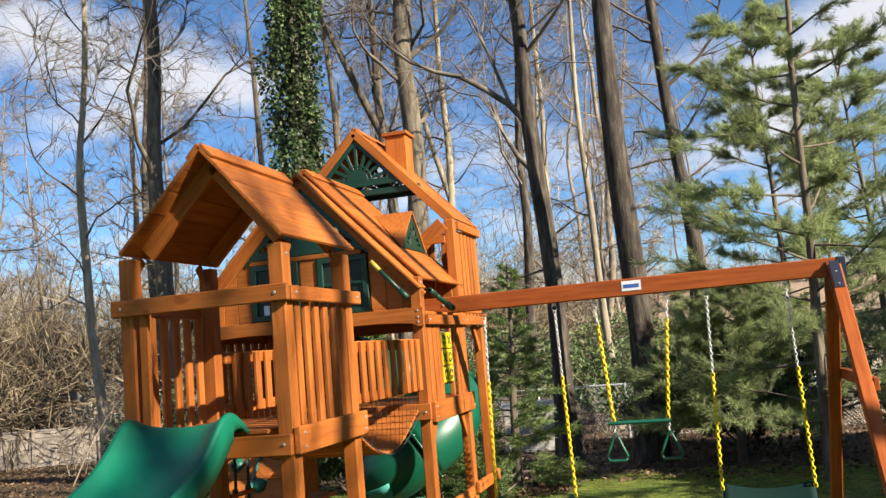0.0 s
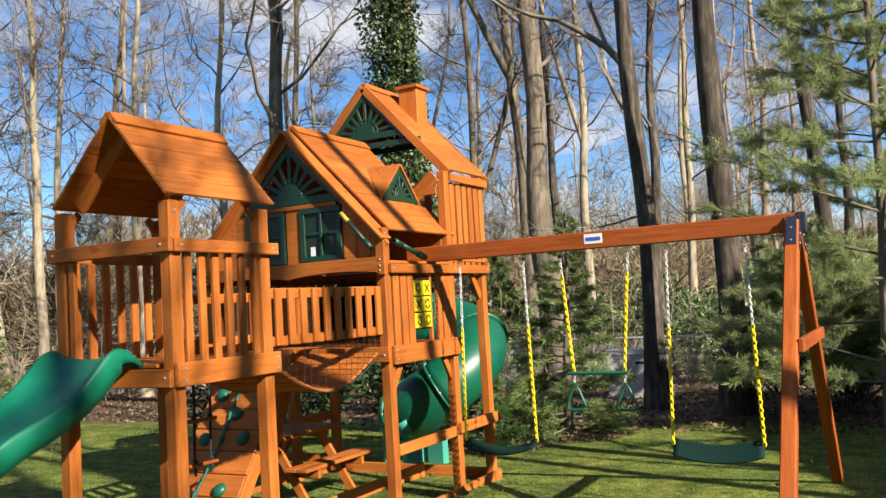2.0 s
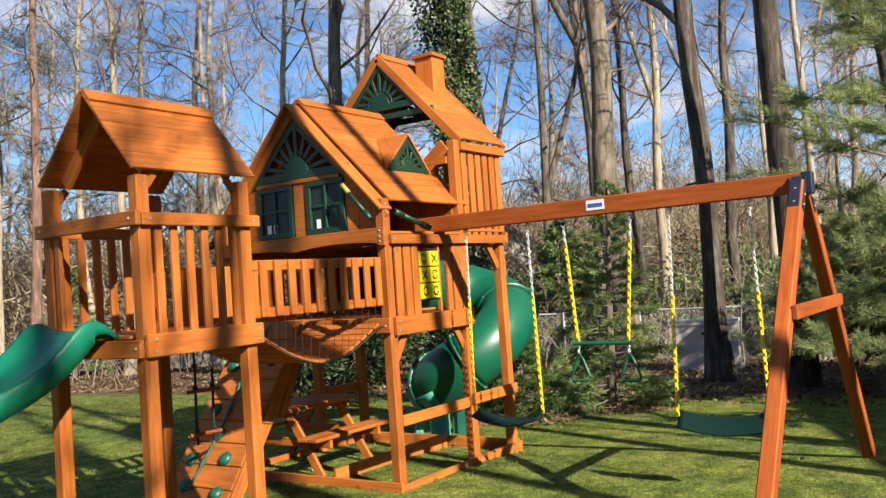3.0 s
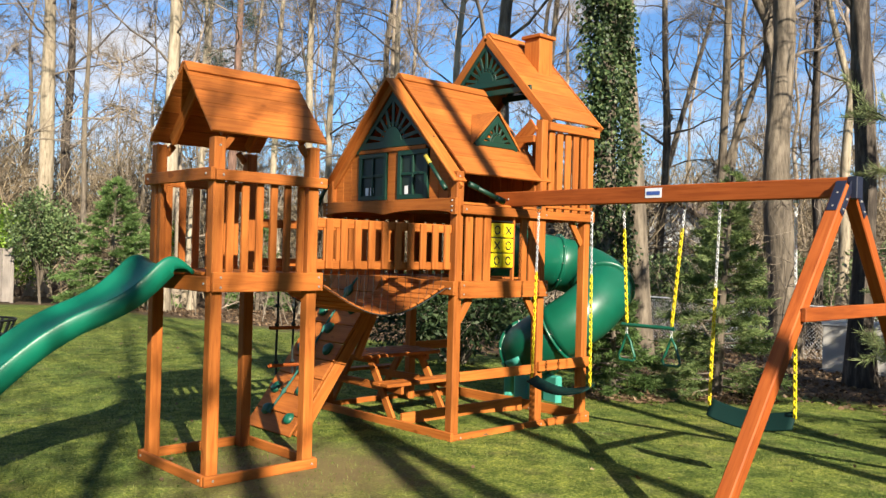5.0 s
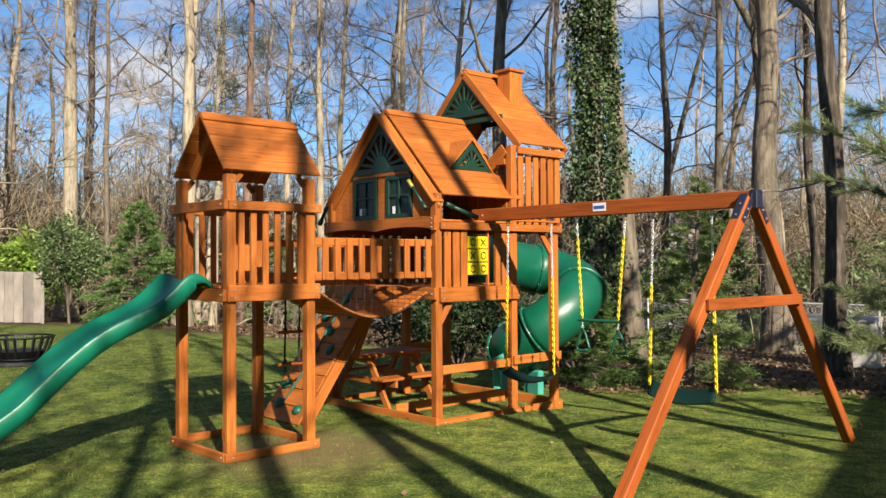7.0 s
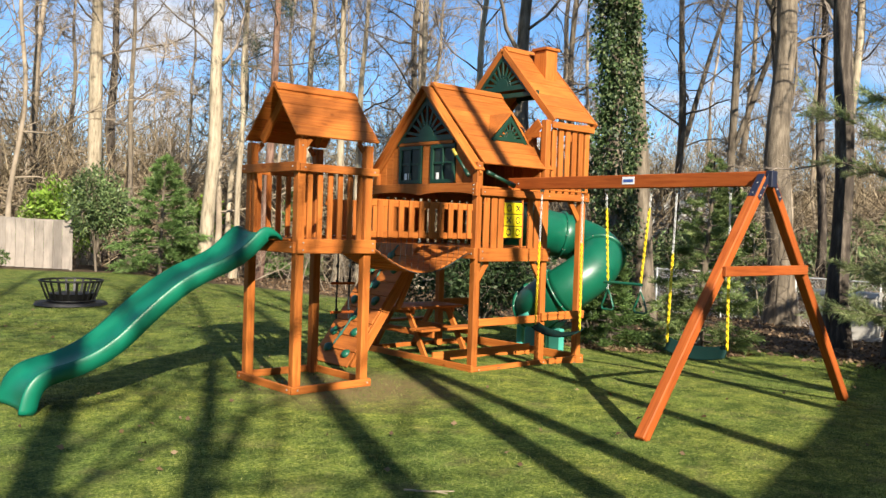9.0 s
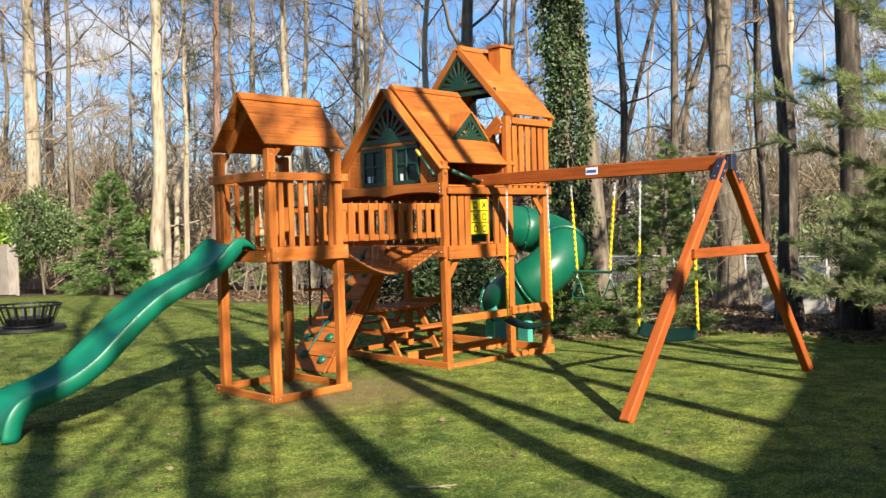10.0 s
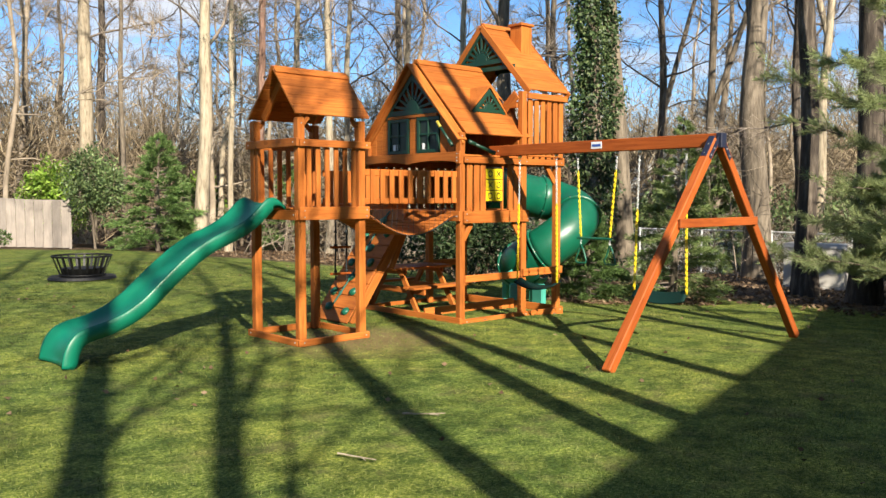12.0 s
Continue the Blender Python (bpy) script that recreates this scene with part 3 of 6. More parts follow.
def green_window(parent, m, w, h):
    """A green window frame with crossed bars; an opaque dark pane hides the room behind."""
    part("window_frame", block_bm(w, 0.045, 0.03, 0.003), GREEN_TRIM, parent, "dark green window frame with crossed bars", m @ pose(0, h / 2 - 0.0225, 0))
    part("window_frame", block_bm(w, 0.045, 0.03, 0.003), GREEN_TRIM, parent, "", m @ pose(0, -h / 2 + 0.0225, 0))
    for sg in (-1, 1):
        part("window_frame", block_bm(0.05, h - 0.09, 0.03, 0.003), GREEN_TRIM, parent, "", m @ pose(sg * (w / 2 - 0.025), 0, 0))
    part("window_pane", block_bm(w - 0.08, h - 0.07, 0.005, 0.0), PLAY_PANE, parent, "opaque dark pane", m @ pose(0, 0, -0.009))
    part("window_bar", block_bm(0.026, h - 0.09, 0.024, 0.003), GREEN_TRIM, parent, "", m)
    part("window_bar", block_bm(w - 0.10, 0.026, 0.020, 0.003), GREEN_TRIM, parent, "", m @ pose(0, 0.01, 0))


MX0, MX1, MX2 = 2.455, 3.60, 4.31
MY0, MY1 = 0.065, 1.965


def main_tower():
    t = empty("playhouse_tower", 3.4, 1.06, 0)
    zb = {MX0: 0.0, MX1: 0.0, MX2: -0.07}
    for x in (MX0, MX1, MX2):
        for y in (MY0, MY1):
            top = 2.42 if x == MX0 else 3.02
            if x == MX2:
                top = 2.03
            box("post", x, x + 0.09, y, y + 0.09, zb[x] - 0.02, top, t, bevel=0.008)
    # ground boards round the sandbox
    box("ground_board", 2.44, 4.42, MY0 - 0.038, MY0 - 0.003, -0.09, 0.055, t)
    box("ground_board", 2.44, 4.42, MY1 + 0.093, MY1 + 0.128, -0.09, 0.055, t)
    box("ground_board", 2.415, 2.449, MY0 - 0.038, MY1 + 0.128, -0.02, 0.075, t)
    box("ground_board", 4.403, 4.44, MY0, MY1 + 0.09, -0.09, 0.06, t)
    box("sandbox_board", 2.56, 4.30, 0.86, 0.895, -0.05, 0.11, t)
    # tic-tac-toe bay: deck rim, rails and pickets
    box("rim_board", 2.495, 3.70, MY0 - 0.038, MY0 - 0.003, 1.272, 1.430, t)
    box("rim_board", 2.495, 4.42, MY1 + 0.093, MY1 + 0.128, 1.272, 1.430, t)
    box("rim_board", 2.418, 2.452, MY0 - 0.02, MY1 + 0.10, 1.30, 1.425, t)
    box("rim_board", 3.693, 3.727, MY0, MY1 + 0.09, 1.272, 1.40, t)
    for k in range(8):
        x = 2.46 + k * 0.153
        box("deck_board", x, x + 0.147, MY0 + 0.005 if 0 < k < 7 else MY0 + 0.1, MY1 + 0.085 if 0 < k < 7 else MY1 - 0.01, 1.402, 1.427, t)
    for k in range(4):
        x = 3.735 + k * 0.166
        box("deck_board", x, x + 0.16, 0.95, MY1 - 0.01, 1.402, 1.427, t)
    box("rail", 2.50, 4.405, MY0 - 0.040, MY0 - 0.003, 2.035, 2.115, t)
    box("rail", 2.50, 4.405, MY1 + 0.093, MY1 + 0.128, 2.035, 2.145, t)
    box("rail", 4.403, 4.437, MY0 - 0.03, MY1 + 0.12, 2.035, 2.145, t)
    for c in (2.63, 2.755, 2.87, 3.375, 3.495):
        box("baluster", c - 0.046, c + 0.046, MY0 + 0.004, MY0 + 0.030, 1.35, 2.037, t)
    for k in range(12):
        c = 2.62 + k * 0.145
        box("baluster", c - 0.045, c + 0.045, MY1 + 0.06, MY1 + 0.088, 1.35, 2.037, t)
    # the long board beside the tic-tac-toe panel
    box("baluster", 3.545, 3.598, MY0 + 0.004, MY0 + 0.034, 1.35, 2.037, t)
    # low rails
    box("rail", 2.55, 3.598, MY0 - 0.003, MY0 + 0.032, 0.515, 0.605, t)
    box("rail", 3.60, 4.40, MY0 - 0.039, MY0 - 0.003, 0.535, 0.635, t)
    box("rail", 3.60, 4.40, MY1 + 0.093, MY1 + 0.128, 0.535, 0.635, t)
    # corner braces under rim and rail
    for (xa, za, xb, zb_) in ((2.545, 1.06, 2.69, 1.27), (3.605, 1.06, 3.46, 1.27), (4.31, 1.80, 4.13, 2.035)):
        board("corner_brace", (xa, MY0 + 0.045, za), (xb, MY0 + 0.045, zb_), 0.07, 0.035, t, flat=(0, 1, 0))
    for (xa, za, xb, zb_) in ((2.545, 1.06, 2.69, 1.27), (3.605, 1.06, 3.46, 1.27)):
        board("corner_brace", (xa, MY1 + 0.045, za), (xb, MY1 + 0.045, zb_), 0.07, 0.035, t, flat=(0, 1, 0))
    # upper floor beam on the gable side, cut in two arches below
    n = 48
    ys = np.linspace(MY0 - 0.02, MY1 + 0.11, n)
    u = (ys - ys[0]) / (ys[-1] - ys[0])
    low = 2.025 + 0.045 * np.abs(np.sin(2 * np.pi * u)) ** 0.55 * ((u > 0.03) & (u < 0.97))
    pts = [(y, z) for y, z in zip(ys, low)] + [(ys[-1], 2.175), (ys[0], 2.175)]
    outline("arched_beam", pts, 0.036, Matrix.Translation((2.435, 0, 0)) @ Euler((radians(90), 0, radians(90))).to_matrix().to_4x4(), CEDAR, t,
            "cedar beam with a scalloped lower edge", 0.003)
    box("floor_board", 2.46, 3.69, MY0 + 0.003, MY1 + 0.087, 2.120, 2.145, t)
    box("floor_board", 3.695, 4.40, MY0 + 0.003, MY1 + 0.087, 2.150, 2.175, t)

    # gable wall of upright boards with two window openings
    RY, RZ, EZ = 1.05, 3.345, 2.36
    def wall_top(y):
        return RZ - abs(y - RY) * (RZ - EZ) / (RY - 0.09) - 0.035

    wins = ((0.735, 2.42, 0.44, 0.47), (1.35, 2.42, 0.44, 0.47))
    edges = [0.10, 0.235, 0.37, 0.505, 0.965, 1.12, 1.58, 1.71, 1.84, 1.98]
    for a, b in zip(edges[:-1], edges[1:]):
        if (a, b) in ((0.505, 0.965), (1.12, 1.58)):
            continue
        a2, b2 = a + 0.003, b - 0.003
        top = [min(2.68, wall_top(y)) for y in (a2, b2)]
        outline("wall_board", [(a2, 2.176), (b2, 2.176), (b2, top[1]), (a2, top[0])], 0.02,
                Matrix.Translation((2.520, 0, 0)) @ Euler((radians(90), 0, radians(90))).to_matrix().to_4x4(), CEDAR, t, "", 0.002)
    face = Euler((radians(90), 0, radians(-90))).to_matrix().to_4x4()
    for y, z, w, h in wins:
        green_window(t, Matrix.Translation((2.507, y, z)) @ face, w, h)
    box("trim_board", 2.497, 2.521, 0.56, 1.58, 2.657, 2.698, t)
    sunburst(t, Matrix.Translation((2.507, RY, 2.70)) @ face, 0.60, 0.56, 9)
    # small pale stickers low in the window openings
    for y in (1.44, 1.36, 0.83):
        box("sticker", 2.5065, 2.5085, y - 0.025, y + 0.025, 2.235, 2.315, t, WHITE, "white paper sticker", 0.0)
    # fascia boards in front of the house roof
    for y_e in (0.055, 2.065):
        board("fascia_board", (2.488, y_e, 2.265), (2.488, RY, 3.31), 0.07, 0.03, t, flat=(1, 0, 0))
        board("verge_board", (2.480, y_e, 2.325), (2.480, RY, 3.37), 0.157, 0.024, t, flat=(0, -0.72 if y_e < RY else 0.72, 0.69))
    gable_roof(t, 2.560, 3.750, 0.058, RY, 2.055, 2.412, 3.430, 6)
    for x in (2.60, 3.56):
        for y_e in (0.12, 2.0):
            board("rafter", (x, y_e, 2.405), (x, RY, 3.345), 0.08, 0.035, t, flat=(1, 0, 0))
    # back walls close the house
    for k in range(12):
        y = 0.125 + k * 0.155
        top = min(3.2, wall_top(y + 0.07) + 0.03)
        if not 6 < k < 11:
            box("wall_board", 3.575, 3.596, y, y + 0.15, 2.146, max(2.3, top), t)
    for k in range(7):
        x = 2.56 + k * 0.145
        box("wall_board", x, x + 0.139, MY1 + 0.03, MY1 + 0.05, 2.146, 2.42, t)

    # dormer on the front slope
    slope = (3.430 - 2.412) / (RY - 0.058)
    def on_roof(y):
        return 2.412 + (y - 0.058) * slope
    dx0, dx1, dy = 2.915, 3.56, 0.36
    dz0 = on_roof(dy)
    xm, top = (dx0 + dx1) / 2 + 0.02, dz0 + 0.345
    yb = 0.058 + (top - 2.412) / slope
    for xe in (dx0 - 0.015, dx1 + 0.015):
        bm = bmesh.new()
        A, B = Vector((xe, dy - 0.02, dz0 - 0.005)), Vector((xm, dy - 0.02, top))
        C = Vector((xm, yb + 0.01, top))
        nrm = (B - A).cross(C - A).normalized()
        if nrm.z < 0:
            nrm = -nrm
        lowv = [bm.verts.new(p) for p in (A, B, C)]
        hiv = [bm.verts.new(p + nrm * 0.018) for p in (A, B, C)]
        bm.faces.new(lowv)
        bm.faces.new(hiv)
        for k in range(3):
            bm.faces.new((lowv[k], lowv[(k + 1) % 3], hiv[(k + 1) % 3], hiv[k]))
        bmesh.ops.recalc_face_normals(bm, faces=bm.faces)
        part("dormer_roof", bm, CEDAR, t)
    sunburst(t, Matrix.Translation((xm, dy, dz0 + 0.005)) @ Euler((radians(90), 0, 0)).to_matrix().to_4x4(), 0.31, 0.315, 7)

    # crow's nest over the second bay
    for x in (3.64, 4.40):
        for y in (MY0 + 0.012, MY1):
            if x == 3.64:
                continue
            box("post", x - 0.03, x + 0.055, y, y + 0.085, 2.146, 3.03, t, bevel=0.008)
    for ya in (MY0 - 0.025, MY1 + 0.075):
        box("rail", 3.695, 4.50, ya, ya + 0.035, 2.925, 3.005, t)
        for k in range(5):
            c = 3.775 + k * 0.128
            box("baluster", c - 0.042, c + 0.042, ya + 0.037, ya + 0.062, 2.117, 2.925, t)
    box("rail", 4.457, 4.492, MY0, MY1 + 0.09, 2.925, 3.005, t)
    for k in range(11):
        c = 0.24 + k * 0.155
        box("baluster", 4.405, 4.43, c - 0.042, c + 0.042, 2.15, 2.925, t)
    board("side_board", (3.585, 0.62, 2.62), (3.585, 0.16, 2.98), 0.14, 0.025, t, flat=(1, 0, 0))
    box("rail", 3.57, 3.60, 0.15, 1.97, 2.80, 2.87, t)
    # nest roof
    NY = 1.055
    gable_roof(t, 3.81, 4.645, 0.125, NY, 2.035, 3.068, 4.070, 6)
    for x in (3.785, 4.62):
        for y_e in (0.12, 2.03):
            board("fascia_board", (x, y_e, 3.02), (x, NY, 4.02), 0.085, 0.026, t, flat=(1, 0, 0))
    sunburst(t, Matrix.Translation((3.80, NY, 3.475)) @ face, 0.50, 0.52, 9)
    sunburst(t, Matrix.Translation((4.60, NY, 3.475)) @ face, 0.50, 0.52, 9)
    board("tie_beam", (3.82, 0.42, 3.41), (3.82, 1.74, 3.41), 0.06, 0.03, t, GREEN_TRIM)
    # chimney on the front slope
    box("chimney", 4.215, 4.435, 0.665, 0.885, 3.62, 4.045, t, label="boxed cedar chimney with a flat cap")
    box("chimney_cap", 4.19, 4.46, 0.64, 0.91, 4.047, 4.085, t)
    for x in (2.52, 3.66):
        for z in (1.31, 1.39):
            bolt(x + 0.015, MY0 - 0.041, z, (0, -1, 0), t)
    for x in (2.54, 3.645, 4.36):
        bolt(x, MY0 - 0.043, 2.075, (0, -1, 0), t)
        bolt(x, MY0 - 0.041, 0.02, (0, -1, 0), t)
    for y in (0.09, 2.0):
        for z in (2.06, 2.10, 2.15):
            bolt(2.414, y, z, (-1, 0, 0), t)
        bolt(2.414, y, 1.36, (-1, 0, 0), t)
    bolt(2.485, MY0 - 0.003, 2.37, (0, -1, 0), t)
    return tagged(t, "orange-stained cedar playhouse tower with green sunburst gables", "playhouse")


main_tower()


# ---- bridge between the towers ----
def rope_bridge():
    t = empty("suspension_bridge", 1.7, 0.6, 0)
    y0, y1 = 0.14, 0.92
    x0, x1 = 1.00, 2.41

    def sag(x):
        u = (x - x0) / (x1 - x0)
        return 1.44 - 0.255 * max(0.0, math.sin(math.pi * u)) ** 1.1 - 0.06 * u

    n = 17
    for k in range(n):
        xa = x0 + (x1 - x0) * (k + 0.04) / n
        xb = x0 + (x1 - x0) * (k + 0.96) / n
        board("bridge_plank", ((xa + xb) / 2, y0, sag((xa + xb) / 2)), ((xa + xb) / 2, y1, sag((xa + xb) / 2)), 0.078, 0.022, t,
              up=(xb - xa, 0, sag(xb) - sag(xa)))
    for ys in (y0 - 0.02, y1 + 0.02):
        tube("bridge_cable", [(x, ys, sag(x) - 0.012) for x in np.linspace(x0 - 0.03, x1 + 0.04, 25)], 0.0045, 7, ROPE, t, "thin dark bridge rope")
    for ys in (0.115, 0.955):
        box("rail", 1.0, 2.45, ys + 0.002, ys + 0.028, 1.855, 1.93, t)
        box("rail", 1.0, 2.45, ys + 0.002, ys + 0.028, 1.525, 1.595, t)
        for k in range(10):
            c = 1.10 + k * 0.142
            box("baluster", c - 0.033, c + 0.033, ys - 0.026, ys, 1.53, 1.925, t)
        for k in range(16):
            x = 1.06 + k * 0.086
            tube("net_cord", [(x, ys + 0.012, 1.53), (x + 0.012 * math.sin(k * 2.1), ys + 0.016, (1.53 + sag(x)) / 2), (x, ys + 0.03, sag(x))], 0.0018, 5, ROPE, t)
    return tagged(t, "sagging cedar plank bridge with picket rails and rope net", "rope bridge")


rope_bridge()


# ---- swing beam and its frame ----
BX, BY0, BY1 = 3.215, 0.275, -3.12


def swing_beam():
    t = empty("swing_frame", BX, -1.5, 0)
    box("beam", BX - 0.046, BX + 0.046, BY1, BY0, 2.135, 2.275, t, CEDAR_DARK, "long reddish cedar swing beam", 0.007)
    top = 2.20
    for xb, s in ((1.40, 1), (5.08, -1)):
        zb = 0.0 if s > 0 else -0.07
        a, b = Vector((xb, -3.035, zb)), Vector((BX - s * 0.055, -3.035, top))
        board("leg", a, b, 0.095, 0.095, t, CEDAR_DARK, up=(0, 1, 0), bevel=0.008)
        d = (b - a).normalized()
        side = Vector((-d.z, 0, d.x)) if s > 0 else Vector((d.z, 0, -d.x))
        c = a + d * ((b - a).length - 0.13)
        board("bracket", c + Vector((0, -0.051, 0)) - d * 0.11, c + Vector((0, -0.051, 0)) + d * 0.17, 0.055, 0.005, t, BRACKET, up=side, label="dark painted steel bracket", bevel=0.001)
        board("bracket", c + Vector((0, 0.051, 0)) - d * 0.11, c + Vector((0, 0.051, 0)) + d * 0.17, 0.055, 0.005, t, BRACKET, up=side, bevel=0.001)
        for k in (-0.07, 0.02):
            p = c + d * k
            bolt(p.x, -3.091, p.z, (0, -1, 0), t)
        if s > 0:
            for k in (-0.08, 0.04):
                p = c + d * k
                nrm = Vector((-d.z, 0, d.x))
                q = p + nrm * 0.0515
                bolt(q.x, -3.035, q.z, nrm, t)
            board("bracket", c + nrm * 0.0505 - d * 0.12, c + nrm * 0.0505 + d * 0.15, 0.07, 0.005, t, BRACKET, up=(0, 1, 0), bevel=0.001)
    box("bracket", BX - 0.050, BX + 0.050, BY1 - 0.005, BY1 + 0.06, 2.125, 2.278, t, BRACKET, "", 0.004)
    box("cross_bar", 2.44, 3.965, -3.12, -3.084, 1.305, 1.395, t, CEDAR_DARK)
    # label plate on the beam
    lab = box("label_plate", BX - 0.050, BX - 0.047, -1.585, -1.43, 2.175, 2.255, t, WHITE, "white maker's plate with a blue printed bar", 0.0)
    box("print_bar", BX - 0.0525, BX - 0.0505, -1.57, -1.445, 2.198, 2.228, lab, BLUE, "", 0.0)
    for y in (-3.0, 0.1):
        bolt(BX - 0.05, y, 2.205, (-1, 0, 0), t)
    return tagged(t, "reddish cedar swing beam on an A-frame standing on grass", "swing frame")


swing_beam()


def chain(name, a, b, link, wire, mat, parent, label=""):
    """A hanging chain of oval links turned a quarter from one to the next."""
    a, b = Vector(a), Vector(b)
    d = (b - a)
    n = max(2, int(d.length / (link * 0.78)))
    x = d.normalized()
    y = x.cross(Vector((0.31, 0.95, 0.02))).normalized()
    z = x.cross(y)
    pieces = []
    for k in range(n):
        c = a + d * ((k + 0.5) / n)
        w = y if k % 2 else z
        pts = []
        for q in range(10):
            an = 2 * math.pi * q / 10
            pts.append(c + x * (math.cos(an) * link * 0.5) + w * (math.sin(an) * link * 0.30))
        pieces.append(tube_arrays([tuple(p) for p in pts], wire, 4, True))
    v, f = gather(pieces)
    return arrays(name, v, f, mat, parent, label, True)


def hanger(parent, y):
    part("swing_hook", block_bm(0.05, 0.03, 0.025, 0.006), ZINC, parent, "galvanised swing hanger", pose(BX, y, 2.122))
    ring = [(BX, y + 0.022 * math.cos(a), 2.095 + 0.026 * math.sin(a)) for a in np.linspace(0, 2 * math.pi, 13)[:-1]]
    tube("hook_ring", ring, 0.005, 6, ZINC, parent, "", True)


def belt_swing(yt0, yt1, yb0, yb1, zb, sag, tilt, metal_end):
    t = empty("belt_swing", BX, (yb0 + yb1) / 2, zb)
    for yt, yb in ((yt0, yb0), (yt1, yb1)):
        hanger(t, yt)
        top, low = Vector((BX, yt, 2.07)), Vector((BX, yb, zb + 0.02))
        mid = top.lerp(low, metal_end)
        chain("steel_chain", top, mid, 0.034, 0.0035, ZINC, t, "bright galvanised chain")
        chain("coated_chain", mid, low, 0.040, 0.0062, YELLOW, t, "yellow plastic-coated chain")
    n = 15
    rows = []
    for k in range(n):
        u = k / (n - 1)
        y = yb0 + (yb1 - yb0) * u
        z = zb - sag * max(0.0, math.sin(math.pi * u)) ** 0.8
        for w in (-0.075, -0.06, 0.06, 0.075):
            rows.append((BX + w * math.cos(tilt), y, z + w * math.sin(tilt) + (0.004 if abs(w) > 0.07 else 0)))
    rows = np.array(rows)
    i, j = np.meshgrid(np.arange(n - 1), np.arange(3), indexing="ij")
    f = np.stack([i * 4 + j, i * 4 + j + 1, (i + 1) * 4 + j + 1, (i + 1) * 4 + j], -1).reshape(-1, 4)
    seat = arrays("seat", rows, f, GREEN_SEAT, t, "dark green flexible belt seat", True)
    so = seat.modifiers.new("thickness", "SOLIDIFY")
    so.thickness = 0.014
    return tagged(t, "dark green belt swing on yellow-coated chains", "swing", "swings on the beam")


belt_swing(-0.245, -0.855, -0.21, -0.88, 0.525, 0.075, 0.3, 0.36)
belt_swing(-2.08, -2.68, -2.03, -2.71, 0.535, 0.055, 1.0, 0.40)


def trapeze():
    t = empty("trapeze_swing", BX, -1.45, 1.1)
    for yt, yb in ((-1.19, -1.25), (-1.77, -1.68)):
        hanger(t, yt)
        top, low = Vector((BX, yt, 2.07)), Vector((BX, yb, 1.13))
        mid = top.lerp(low, 0.16)
        chain("steel_chain", top, mid, 0.034, 0.0035, ZINC, t)
        chain("coated_chain", mid, low, 0.040, 0.0062, YELLOW, t, "yellow plastic-coated chain")
        # triangular ring
        R = [(0, 0.0), (0.085, -0.19), (0.065, -0.225), (-0.065, -0.225), (-0.085, -0.19)]
        pts = []
        for q in range(len(R)):
            p, r = R[q], R[(q + 1) % len(R)]
            for u in (0, 0.34, 0.67):
                pts.append((BX + 0.02 * u, yb + p[0] + (r[0] - p[0]) * u, 1.04 + p[1] + (r[1] - p[1]) * u))
        tube("grab_ring", pts, 0.011, 8, GREEN_HOLD, t, "green plastic triangular grab ring", True)
        chain("steel_chain", (BX, yb, 1.10), (BX, yb, 1.03), 0.034, 0.0035, ZINC, t)
    tube("bar", [(BX, -1.20, 1.115), (BX, -1.35, 1.115), (BX, -1.55, 1.115), (BX, -1.70, 1.115)], 0.016, 12, GREEN_HOLD, t, "green trapeze bar")
    return tagged(t, "green trapeze bar with grab rings on yellow chains", "swing", "swings on the beam")


trapeze()


